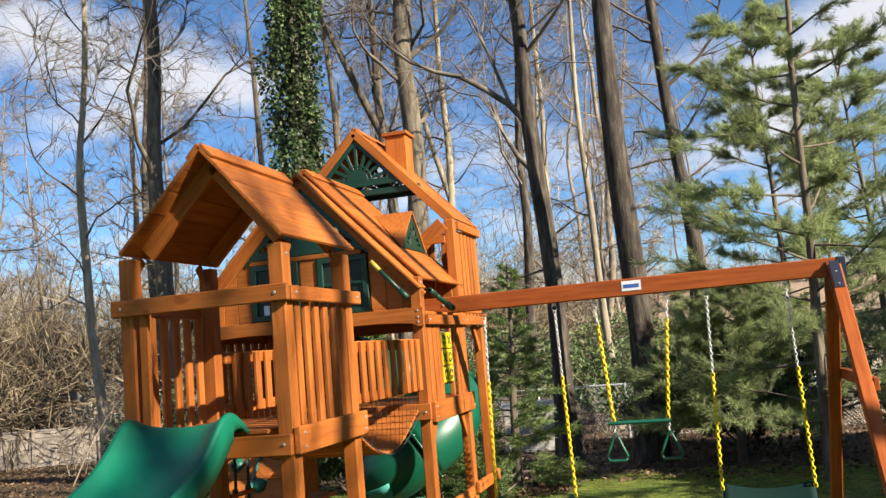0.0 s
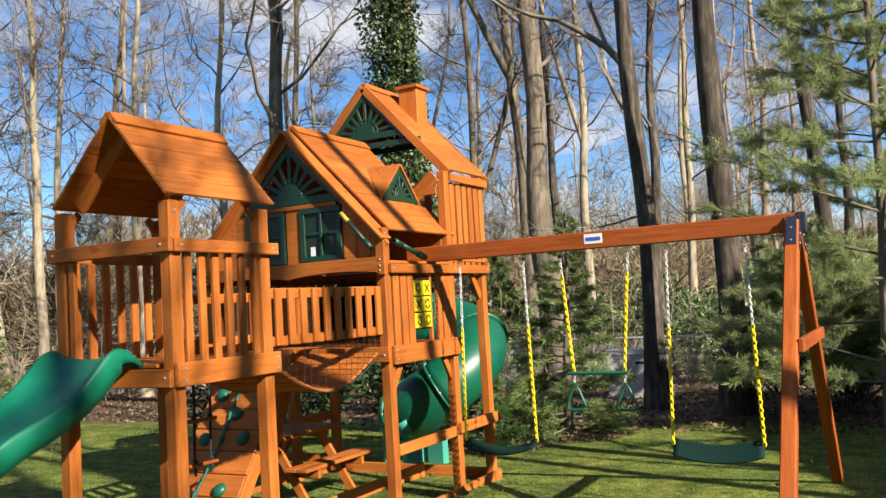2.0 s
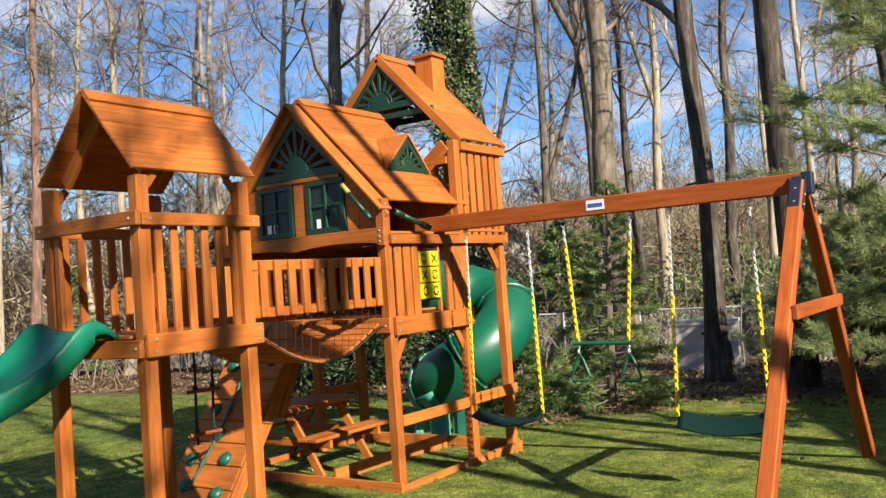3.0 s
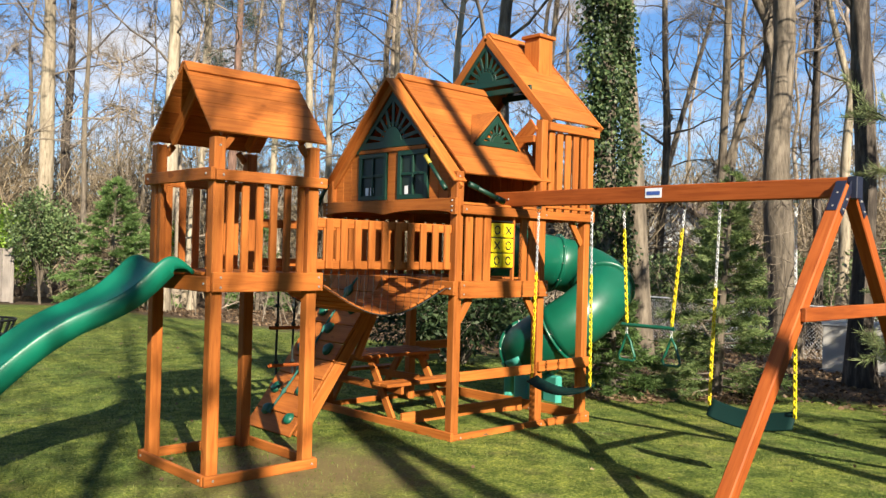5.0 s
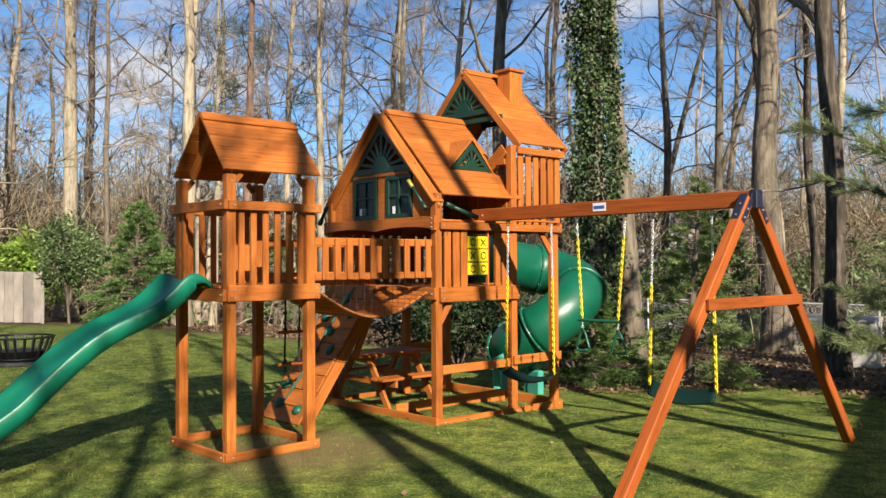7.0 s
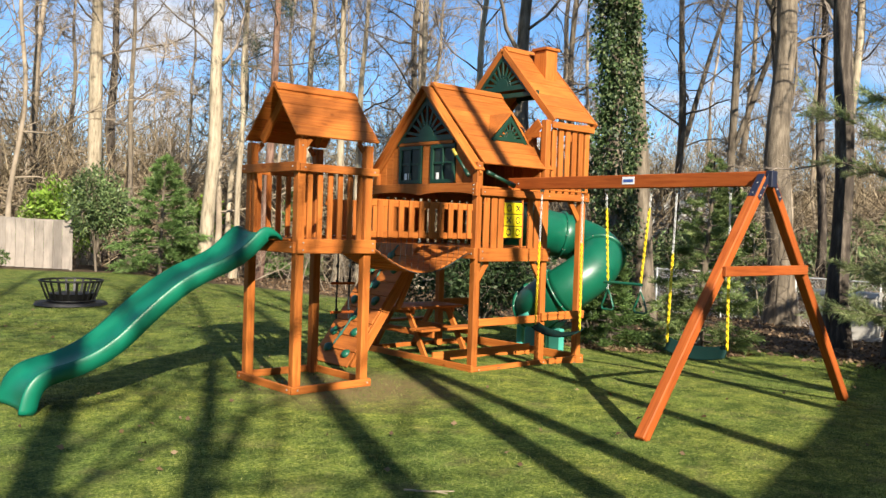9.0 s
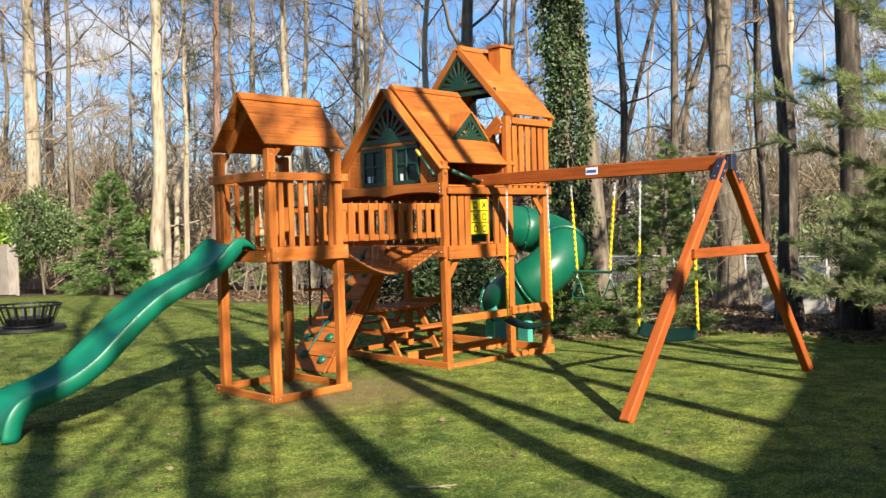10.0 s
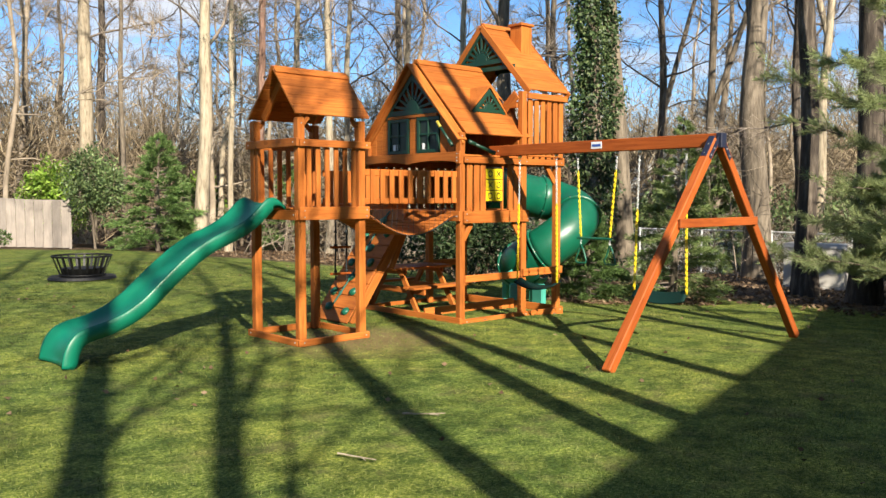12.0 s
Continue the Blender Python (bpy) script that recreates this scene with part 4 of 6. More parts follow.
# ---- tube slide ----
def tube_slide():
    t = empty("tube_slide", 5.4, 1.3, -0.1)
    cx, cy, r = 5.52, 1.26, 0.465
    pts = [(4.38, 1.66, 1.76), (4.75, 1.70, 1.70)]
    turns = ((105, 1.64), (40, 1.56), (-55, 1.29), (-100, 1.06), (-143, 0.82), (-200, 0.55), (-235, 0.47), (-258, 0.43))
    for a in np.linspace(105, -258, 46):
        z = np.interp(-a, [-k[0] for k in turns], [k[1] for k in turns])
        pts.append((cx + r * math.cos(radians(a)), cy + r * math.sin(radians(a)), z))
    pts = np.array(pts)
    s = np.r_[0, np.cumsum(np.linalg.norm(np.diff(pts, axis=0), axis=1))]
    q = np.linspace(0, s[-1], 80)
    line = np.stack([np.interp(q, s, pts[:, k]) for k in range(3)], -1)
    for _ in range(5):
        line[1:-1] = 0.25 * line[:-2] + 0.5 * line[1:-1] + 0.25 * line[2:]
    rad = 0.34
    cuts = [0, 9, 26, 44, 62, 72, 79]
    for a, b in zip(cuts[:-1], cuts[1:]):
        v, f = tube_arrays(line[a:b + 1], rad, 28)
        ob = arrays("tube_section", v, f, GREEN_TUBE, t, "", True)
        so = ob.modifiers.new("thickness", "SOLIDIFY")
        so.thickness = 0.008
    for c in cuts[:-1]:
        c2 = min(c + 1, 79)
        d = line[c2] - line[max(c - 1, 0)]
        d = d / np.linalg.norm(d)
        v, f = tube_arrays([line[c] - d * 0.014, line[c] - d * 0.012, line[c] + d * 0.012, line[c] + d * 0.014], [rad, rad + 0.038, rad + 0.038, rad], 28)
        arrays("flange", v, f, GREEN_TUBE, t, "", True)
        u = np.cross(d, (0, 0, 1.0))
        u /= np.linalg.norm(u)
        w = np.cross(u, d)
        for k in range(10):
            an = k * 2 * math.pi / 10
            for sg in (-1, 1):
                p = line[c] + (rad + 0.024) * (math.cos(an) * u + math.sin(an) * w) + sg * 0.016 * d
                bolt(*p, tuple(sg * d), t)
    # exit cradle under the last elbow, and its feet
    e, d = line[-1], line[-1] - line[-4]
    d = d * (1, 1, 0) / np.hypot(d[0], d[1])
    path = [line[k] for k in range(67, 80, 2)] + [e + d * u for u in (0.1, 0.2, 0.3, 0.36)]
    angles = np.linspace(radians(206), radians(334), 13)
    rows = []
    for k, c in enumerate(path):
        w = path[min(k + 1, len(path) - 1)] - path[max(k - 1, 0)]
        side = np.cross((0, 0, 1.0), w / np.linalg.norm(w))
        side /= np.linalg.norm(side)
        for a in angles:
            rows.append(c + side * 0.365 * math.cos(a) + np.array((0, 0, 0.365 * math.sin(a))))
    m, q = len(angles), len(path) - 1
    i, j = np.meshgrid(np.arange(q), np.arange(m - 1), indexing="ij")
    f = np.stack([i * m + j, i * m + j + 1, (i + 1) * m + j + 1, (i + 1) * m + j], -1).reshape(-1, 4)
    ex = arrays("exit_trough", rows, f, TEAL_EXIT, t, "pale teal exit trough", True)
    so = ex.modifiers.new("thickness", "SOLIDIFY")
    so.thickness = 0.012
    for k in (0, 5):
        c = path[k]
        w = path[k + 1] - c
        turn = math.degrees(math.atan2(w[1], w[0]))
        for sg in (-1, 1):
            x, y = c[0] - sg * 0.23 * math.sin(radians(turn)), c[1] + sg * 0.23 * math.cos(radians(turn))
            g = float(ground_z(x, y))
            part("foot", block_bm(0.26, 0.10, 0.34, 0.02), TEAL_EXIT, t, "", Matrix.Translation((x, y, g + 0.15)) @ pose(0, 0, 0, 0, 0, turn))
    return tagged(t, "dark green plastic spiral tube slide with bolted flanges", "tube slide")


tube_slide()


# ---- climbing wall and ladder ----
def climbing_wall():
    t = empty("climbing_wall", 1.8, 1.35, 0)
    y0, y1 = 0.985, 1.715
    a, b = Vector((1.365, 0, 0.0)), Vector((2.40, 0, 1.43))
    d = (b - a).normalized()
    up = Vector((-d.z, 0, d.x))
    L = (b - a).length
    n = 9
    for k in range(n):
        s0, s1 = L * k / n + 0.004, L * (k + 1) / n - 0.004
        c = a + d * ((s0 + s1) / 2) + up * 0.012
        board("wall_plank", (c.x, y0, c.z), (c.x, y1, c.z), s1 - s0, 0.024, t, up=d)
    for y in (y0 + 0.03, y1 - 0.03):
        board("side_rail", Vector((a.x + 0.05, y, 0.02)) - up * 0.06, Vector((b.x, y, b.z)) - up * 0.06, 0.115, 0.036, t, up=up)
        board("strut", (2.10, y, 0.66), (2.40, y, 1.28), 0.075, 0.036, t, up=up)
    box("rung", 2.15, 2.19, y0 + 0.05, y1 - 0.05, 0.80, 0.86, t)
    box("rung", 2.27, 2.31, y0 + 0.05, y1 - 0.05, 1.06, 1.12, t)
    spots = [(0.16, 0.12), (0.20, 0.52), (0.45, 0.18), (0.42, 0.58), (0.66, 0.38), (0.90, 0.15), (0.88, 0.55), (1.12, 0.32), (1.30, 0.56), (1.36, 0.14), (1.55, 0.36)]
    for q, (s, w) in enumerate(spots):
        bm = bmesh.new()
        bmesh.ops.create_icosphere(bm, subdivisions=2, radius=0.062)
        for v in bm.verts:
            k = noise.noise(v.co * 16 + Vector((q * 3.1, 0, 0)))
            v.co *= 1 + 0.22 * k
            v.co.z = max(v.co.z, -0.01) * 0.75
        m = Matrix((d, Vector((0, 1, 0)), up)).transposed().to_4x4()
        m.translation = a + d * s + Vector((0, y0 + w + 0.02, 0)) + up * 0.025
        part("climbing_hold", bm, GREEN_HOLD, t, "green moulded climbing hold", m, True)
    # knotted rope down the planks
    pts, rad = [], []
    for k in range(40):
        u = k / 39
        s = L * (0.97 - 0.88 * u)
        p = a + d * s + up * 0.045 + Vector((0, 1.33 + 0.10 * u + 0.02 * math.sin(7 * u), 0))
        pts.append(tuple(p))
        rad.append(0.022 if k % 6 == 3 else 0.0105)
    tube("climbing_rope", pts, rad, 8, ROPE_TEAL, t, "teal knotted climbing rope")
    return tagged(t, "sloping cedar plank climbing wall with green holds", "climbing wall")


climbing_wall()


def rope_ladder():
    t = empty("rope_ladder", 1.35, 1.1, 0.4)
    for x in (1.275, 1.445):
        tube("ladder_rope", [(x, 1.10, 1.47), (x + 0.004, 1.10, 1.1), (x - 0.004, 1.105, 0.75), (x + 0.01, 1.115, 0.56)], 0.011, 7, ROPE, t, "black ladder rope")
    for z in (0.975, 0.64):
        tube("rung", [(1.20, 1.105, z), (1.30, 1.105, z - 0.002), (1.42, 1.105, z - 0.004), (1.51, 1.105, z - 0.006)], 0.0165, 10, CEDAR_DARK, t)
    for x in (1.275, 1.445):
        for z in (1.16, 0.99, 0.66):
            bm = bmesh.new()
            bmesh.ops.create_icosphere(bm, subdivisions=1, radius=0.024)
            part("knot", bm, ROPE, t, "", pose(x, 1.105, z + 0.01), True)
    box("hanging_bar", 0.99, 2.42, 1.083, 1.118, 1.445, 1.52, t, CEDAR)
    return tagged(t, "rope ladder with wooden rungs hanging below the bridge", "rope ladder")


rope_ladder()


# ---- picnic table under the playhouse ----
def picnic_table():
    t = empty("picnic_table", 3.0, 1.6, 0)
    x0, x1 = 2.52, 3.48
    for k in range(4):
        y = 1.38 + k * 0.145
        box("top_board", x0 - 0.05, x1 + 0.05, y, y + 0.138, 0.585, 0.620, t)
    box("bench_board", x0 - 0.05, x1 + 0.05, 0.99, 1.105, 0.345, 0.378, t)
    box("bench_board", x0 - 0.05, x1 + 0.05, 1.112, 1.225, 0.345, 0.378, t)
    box("bench_board", x0 - 0.05, x1 + 0.05, 2.13, 2.26, 0.345, 0.378, t)
    for x in (x0 + 0.12, x1 - 0.15):
        board("leg", (x, 1.10, 0.0), (x, 1.50, 0.60), 0.085, 0.036, t, flat=(1, 0, 0))
        board("leg", (x + 0.04, 2.22, 0.0), (x + 0.04, 1.82, 0.60), 0.085, 0.036, t, flat=(1, 0, 0))
        box("bench_bar", x + 0.02, x + 0.056, 1.00, 2.25, 0.262, 0.344, t)
        box("top_bar", x + 0.02, x + 0.056, 1.40, 1.94, 0.52, 0.584, t)
    return tagged(t, "cedar picnic table with benches built under the playhouse", "picnic table")


picnic_table()


# ---- tic-tac-toe panel ----
def tic_tac_toe():
    t = empty("tic_tac_toe_panel", 3.08, 0.09, 1.76)
    marks = "OX", "XO", "OO"
    for r in range(3):
        z = 1.905 - r * 0.143
        for c in range(2):
            x = 2.995 + c * 0.155
            cell = part("tile", block_bm(0.146, 0.05, 0.134, 0.012, 2), YELLOW, t, "yellow plastic game block", pose(x, 0.095, z))
            y = 0.0675
            if marks[r][c] == "X":
                for s in (-1, 1):
                    part("mark", block_bm(0.10, 0.005, 0.014, 0.002), BLACK, cell, "", pose(x, y, z, 0, 45 * s, 0))
            else:
                ring = [(x + 0.034 * math.cos(a), y + 0.001, z + 0.038 * math.sin(a)) for a in np.linspace(0, 2 * math.pi, 17)[:-1]]
                tube("mark", ring, 0.0065, 5, BLACK, cell, "", True)
    for z in (1.99, 1.833, 1.690, 1.545):
        box("rod", 2.90, 3.25, 0.088, 0.102, z - 0.007, z + 0.007, t, BLACK, "", 0.003)
    for x in (2.905, 3.238):
        box("side_strip", x - 0.012, x + 0.012, 0.075, 0.115, 1.43, 2.037, t, CEDAR)
    return tagged(t, "yellow tic-tac-toe block panel in the railing", "game panel")


tic_tac_toe()


# ---- telescope, steering wheel ----
def telescope(name, a, b, r, mats, label):
    a, b = Vector(a), Vector(b)
    t = empty(name, *a)
    for (u0, u1, rr), mt in zip(((0.0, 0.24, 1.0), (0.24, 0.80, 0.82), (0.78, 1.0, 1.15)), mats):
        p, q = a.lerp(b, u0), a.lerp(b, u1)
        d = (q - p)
        tube("barrel", [tuple(p), tuple(p + d * 0.01), tuple(p + d * 0.5), tuple(q - d * 0.01), tuple(q)], [r * rr * 0.6, r * rr, r * rr, r * rr, r * rr * 0.6], 16, mt, t)
    return tagged(t, label, "telescope")


telescope("telescope", (2.555, 0.02, 2.305), (2.95, -0.045, 2.165), 0.026, (GREEN_TRIM, GREEN_TRIM, GREEN_TRIM), "green plastic telescope on the playhouse rail")
telescope("periscope", (2.395, 0.44, 2.57), (2.395, 0.15, 2.25), 0.021, (YELLOW_SHADE, GREEN_TRIM, GREEN_TRIM), "yellow and green plastic scope beside the gable")
telescope("telescope", (2.40, 1.98, 2.36), (2.40, 2.14, 2.16), 0.026, (GREEN_TRIM, GREEN_TRIM, GREEN_TRIM), "green plastic telescope on the playhouse corner")


def steering_wheel():
    c = Vector((3.69, 0.62, 2.86))
    t = empty("steering_wheel", *c)
    ring = [(c.x, c.y + 0.105 * math.cos(a), c.z + 0.105 * math.sin(a)) for a in np.linspace(0, 2 * math.pi, 25)[:-1]]
    tube("rim", ring, 0.013, 8, BLACK, t, "", True)
    for k in range(3):
        a = 0.5 + k * 2 * math.pi / 3
        tube("spoke", [tuple(c), (c.x, c.y + 0.05 * math.cos(a), c.z + 0.05 * math.sin(a)), (c.x, c.y + 0.1 * math.cos(a), c.z + 0.1 * math.sin(a))], 0.010, 7, BLACK, t)
    tube("shaft", [(3.60, c.y, c.z), (3.64, c.y, c.z), (3.70, c.y, c.z)], 0.014, 8, BLACK, t)
    return tagged(t, "black plastic steering wheel in the crow's nest", "steering wheel")


steering_wheel()


# ---- trees ----
def bend(rng, start, way, length, n, wander, lift):
    """A limb's line: it wanders and turns a little upwards."""
    pts = [np.array(start, float)]
    d = np.array(way, float)
    for _ in range(n):
        d = d + rng.normal(0, wander, 3) + np.array([0, 0, lift])
        d /= np.linalg.norm(d)
        pts.append(pts[-1] + d * length / n)
    return np.array(pts)


def side_way(rng, d, angle):
    """A direction at some angle off d."""
    d = d / np.linalg.norm(d)
    a = rng.normal(0, 1, 3)
    a -= d * (a @ d)
    a /= np.linalg.norm(a)
    return d * math.cos(angle) + a * math.sin(angle)


def along(pts, u):
    k = u * (len(pts) - 1)
    i = min(int(k), len(pts) - 2)
    return pts[i] + (pts[i + 1] - pts[i]) * (k - i), pts[i + 1] - pts[i]


def bare_tree_parts(seed, base, height, r0, lean=(0.0, 0.0), first=0.3, limbs=19, subs=6, twigs=6, fork=0.0, spread=1.05):
    """Trunk and branches of a leafless tree as arrays."""
    rng = np.random.default_rng(seed)
    base = np.array(base, float)
    trunks = [bend(rng, base, (lean[0], lean[1], 1.0), height, 16, 0.045, 0.016)]
    r_tr = [r0 * (1 - 0.82 * np.linspace(0, 1, 17) ** 0.9)]
    r_tr[0][0] *= 1.45
    r_tr[0][1] *= 1.08
    if fork > 0:
        p, d = along(trunks[0], fork)
        q = bend(rng, p, side_way(rng, d, 0.38), height * (1 - fork) * 0.9, 12, 0.04, 0.05)
        trunks.append(q)
        r_tr.append(r0 * (1 - 0.82 * fork ** 0.9) * 0.8 * (1 - 0.85 * np.linspace(0, 1, 13)))
    trunk_arr = [tube_arrays(p, np.maximum(r, 0.012), 12) for p, r in zip(trunks, r_tr)]
    br = []
    for ti, (tp, tr) in enumerate(zip(trunks, r_tr)):
        nl = limbs if ti == 0 else limbs // 2
        for k in range(nl):
            u = (first + (0.97 - first) * (k + rng.random()) / nl) if ti == 0 else 0.2 + 0.75 * rng.random()
            p, d = along(tp, u)
            rr = np.interp(u, np.linspace(0, 1, len(tr)), tr)
            L = spread * height * (0.30 - 0.17 * u) * rng.uniform(0.6, 1.3)
            w = side_way(rng, np.array([0, 0, 1.0]), rng.uniform(0.45, 1.15))
            lp = bend(rng, p, w, L, 8, 0.14, 0.05)
            lr = max(0.02, rr * rng.uniform(0.24, 0.5)) * (1 - 0.85 * np.linspace(0, 1, 9))
            br.append(tube_arrays(lp, np.maximum(lr, 0.006), 5))
            for s in range(subs):
                us = rng.uniform(0.2, 1.0)
                sp, sd = along(lp, us)
                sl = L * rng.uniform(0.25, 0.5) * (1.1 - 0.5 * us)
                spts = bend(rng, sp, side_way(rng, sd, rng.uniform(0.4, 0.9)), sl, 5, 0.16, 0.05)
                br.append(tube_arrays(spts, np.linspace(0.016, 0.006, 6), 3))
                for q in range(twigs):
                    tp2, td = along(spts, rng.uniform(0.15, 1.0))
                    tl = rng.uniform(0.35, 1.1)
                    br.append(tube_arrays(bend(rng, tp2, side_way(rng, td, rng.uniform(0.4, 0.9)), tl, 3, 0.16, 0.04), np.linspace(0.008, 0.004, 4), 3))
    return gather(trunk_arr), gather(br)


def bare_tree(seed, x, y, height, r0, bark, label, **kw):
    z = float(ground_z(x, y)) - 0.05
    tr, br = bare_tree_parts(seed, (x, y, z), height, r0, **kw)
    t = empty("tree", x, y, z + 0.05)
    arrays("trunk", *tr, bark, t, "", True)
    arrays("crown", *br, TWIG, t, "thin leafless branches and twigs", True)
    return tagged(t, label, "tree", "bare trees round the lawn")


def twig_arrays(starts, ways, lengths, r, rng, bent=True):
    """Many fine twigs at once, three-sided and tapering, bent or straight."""
    P, D = np.asarray(starts, float), np.asarray(ways, float)
    n = len(P)
    D = D / (np.linalg.norm(D, axis=1, keepdims=True) + 1e-9)
    L = np.broadcast_to(np.asarray(lengths, float), (n,))[:, None]
    mid = P + (D + rng.normal(0, 0.12, (n, 3))) * L * 0.5
    end = mid + (D + rng.normal(0, 0.38, (n, 3))) * L * 0.5
    u = np.cross(D, rng.normal(0, 1, (n, 3)))
    u /= np.linalg.norm(u, axis=1, keepdims=True) + 1e-9
    w = np.cross(D, u)
    rings = []
    for c, k in ((P, 1.0), (mid, 0.72), (end, 0.3)) if bent else ((P, 1.0), (end, 0.35)):
        for a in (0.0, 2.0944, 4.1888):
            rings.append(c + r * k * (math.cos(a) * u + math.sin(a) * w))
    v = np.stack(rings, 1).reshape(-1, 3)
    cell = np.array([(0, 1, 4, 3), (1, 2, 5, 4), (2, 0, 3, 5), (3, 4, 7, 6), (4, 5, 8, 7), (5, 3, 6, 8)][: 6 if bent else 3])
    f = (np.arange(n)[:, None, None] * len(rings) + cell[None]).reshape(-1, 4)
    return v, f


def crooked_tree_parts(seed, base, height, r0, lean=(0.0, 0.0), first=0.3, limbs=19, subs=8, twigs=11, fork=0.0, spread=1.15, boughs=(), fine=1.0, bent=True, sway=1.2):
    """A woodland tree: an upright, slightly crooked trunk, spreading crooked limbs and a haze of fine twigs."""
    rng = np.random.default_rng(seed)
    base = np.array(base, float)
    s = np.linspace(0, 1, 21)
    line = np.stack([lean[0] * height * s, lean[1] * height * s, height * s], -1)
    for ax in (0, 1):
        for amp, turns in ((rng.uniform(0.06, 0.2), rng.uniform(0.6, 1.3)), (rng.uniform(0.02, 0.06), rng.uniform(2.5, 4.5))):
            ph = rng.uniform(0, 6.28)
            line[:, ax] += sway * amp * (np.sin(2 * np.pi * turns * s + ph) - math.sin(ph)) * (height / 22)
    trunks = [base + line]
    r_tr = [r0 * (1 - 0.80 * s ** 1.1) * (1 + 0.05 * np.sin(23 * s + seed))]
    r_tr[0][0] *= 1.5
    r_tr[0][1] *= 1.08
    if fork > 0:
        p, d = along(trunks[0], fork)
        trunks.append(bend(rng, p, side_way(rng, d, 0.34), height * (1 - fork) * 0.9, 12, 0.05, 0.05))
        r_tr.append(np.interp(fork, s, r_tr[0]) * 0.8 * (1 - 0.85 * np.linspace(0, 1, 13)))
    arms = []
    for ti, (tp, tr) in enumerate(zip(trunks, r_tr)):
        nl = limbs if ti == 0 else limbs // 2
        for k in range(nl):
            u = (first + (0.97 - first) * (k + rng.random()) / nl) if ti == 0 else 0.2 + 0.75 * rng.random()
            p, d = along(tp, u)
            rr = np.interp(u, np.linspace(0, 1, len(tr)), tr)
            L = spread * height * (0.27 - 0.16 * u) * rng.uniform(0.45, 1.3)
            a, off = k * 2.39996 + rng.normal(0, 0.5), rng.uniform(0.6, 1.4)
            w = np.array([math.sin(off) * math.cos(a), math.sin(off) * math.sin(a), math.cos(off)])
            arms.append((p, w, L, max(0.02, rr * rng.uniform(0.2, 0.46))))
    for u, way, L, r in boughs:
        arms.append((along(trunks[0], u)[0], np.array(way, float) / np.linalg.norm(way), L, r))
    trunk_arr = [tube_arrays(p, np.maximum(r, 0.012), 12) for p, r in zip(trunks, r_tr)]
    br, P, D, T = [], [], [], []
    for p, w, L, r in arms:
        lp = bend(rng, p, w, L, 9, 0.19, 0.045)
        br.append(tube_arrays(lp, np.maximum(r * (1 - 0.88 * np.linspace(0, 1, 10) ** 0.8), 0.006), 5))
        for q in range(subs):
            us = rng.uniform(0.2, 1.0)
            sp, sd = along(lp, us)
            sl = L * rng.uniform(0.2, 0.5) * (1.15 - 0.5 * us)
            pts = bend(rng, sp, side_way(rng, sd, rng.uniform(0.4, 1.1)), sl, 5, 0.22, 0.03)
            br.append(tube_arrays(pts, np.linspace(0.019, 0.007, 6) * fine, 3))
            for e in range(twigs):
                tp2, td = along(pts, rng.uniform(0.1, 1.0))
                P.append(tp2)
                D.append(side_way(rng, td, rng.uniform(0.3, 1.1)))
                T.append(rng.uniform(0.3, 1.1))
    br.append(twig_arrays(P, D, T, 0.0066 * fine, rng, bent))
    return gather(trunk_arr), gather(br)


def woodland_tree(seed, x, y, height, r0, bark, label, **kw):
    z = float(ground_z(x, y)) - 0.05
    tr, br = crooked_tree_parts(seed, (x, y, z), height, r0, **kw)
    t = empty("tree", x, y, z + 0.05)
    arrays("trunk", *tr, bark, t, "", True)
    arrays("crown", *br, TWIG, t, "thin leafless branches and twigs", True)
    return tagged(t, label, "tree", "bare trees round the lawn")


PALE, GREY, DARK = "tall leafless tree with pale sunlit bark", "tall leafless tree with grey-brown bark", "tall leafless tree with dark bark"
woodland_tree(1, 13.11, 5.29, 24, 0.23, BARK_GREY, "leafless tree with grey-brown bark beside the ivy-clad trunk", first=0.42, limbs=14)
woodland_tree(2, 13.48, 0.78, 23, 0.21, BARK_DARK, "leafless tree with dark trunk behind the swings", first=0.22, limbs=15, lean=(0.0, 0.035), boughs=((0.30, (-0.2, 0.75, 0.8), 5.5, 0.085), (0.17, (-0.1, 0.9, -0.15), 2.4, 0.03)))
woodland_tree(3, 12.51, -0.87, 24, 0.25, BARK_DARK, "thick leafless tree with a nearly black trunk", first=0.40, limbs=12, lean=(0.0, 0.03))
woodland_tree(4, 20.21, 5.40, 25, 0.40, BARK_GREY, "big leafless tree whose trunk forks in two", first=0.36, fork=0.34, limbs=16)
woodland_tree(5, 23.9, 7.79, 25, 0.24, BARK_GREY, GREY, first=0.33, fork=0.42)
woodland_tree(6, 10.3, 34.9, 26, 0.40, BARK_PALE, PALE, first=0.38, limbs=11)
woodland_tree(7, 13.4, 40.0, 24, 0.28, BARK_DARK, DARK, first=0.3)
woodland_tree(8, 10.4, 23.0, 24, 0.28, BARK_PALE, "leafless tree with pale rough bark at the lawn's edge", first=0.30, limbs=14, fork=0.38)
woodland_tree(9, 12.6, 25.0, 19, 0.13, BARK_PALE, PALE, first=0.3, limbs=12)
woodland_tree(10, 17.8, 27.1, 22, 0.19, BARK_PALE, PALE, first=0.3)
woodland_tree(11, 17.1, 24.1, 23, 0.2, BARK_PALE, PALE, first=0.25)
woodland_tree(12, 19.4, 25.6, 22, 0.18, BARK_PALE, PALE, first=0.25, lean=(0.02, 0.0))
woodland_tree(13, 23.7, 27.8, 23, 0.24, BARK_GREY, GREY, first=0.3, lean=(0.03, -0.02))
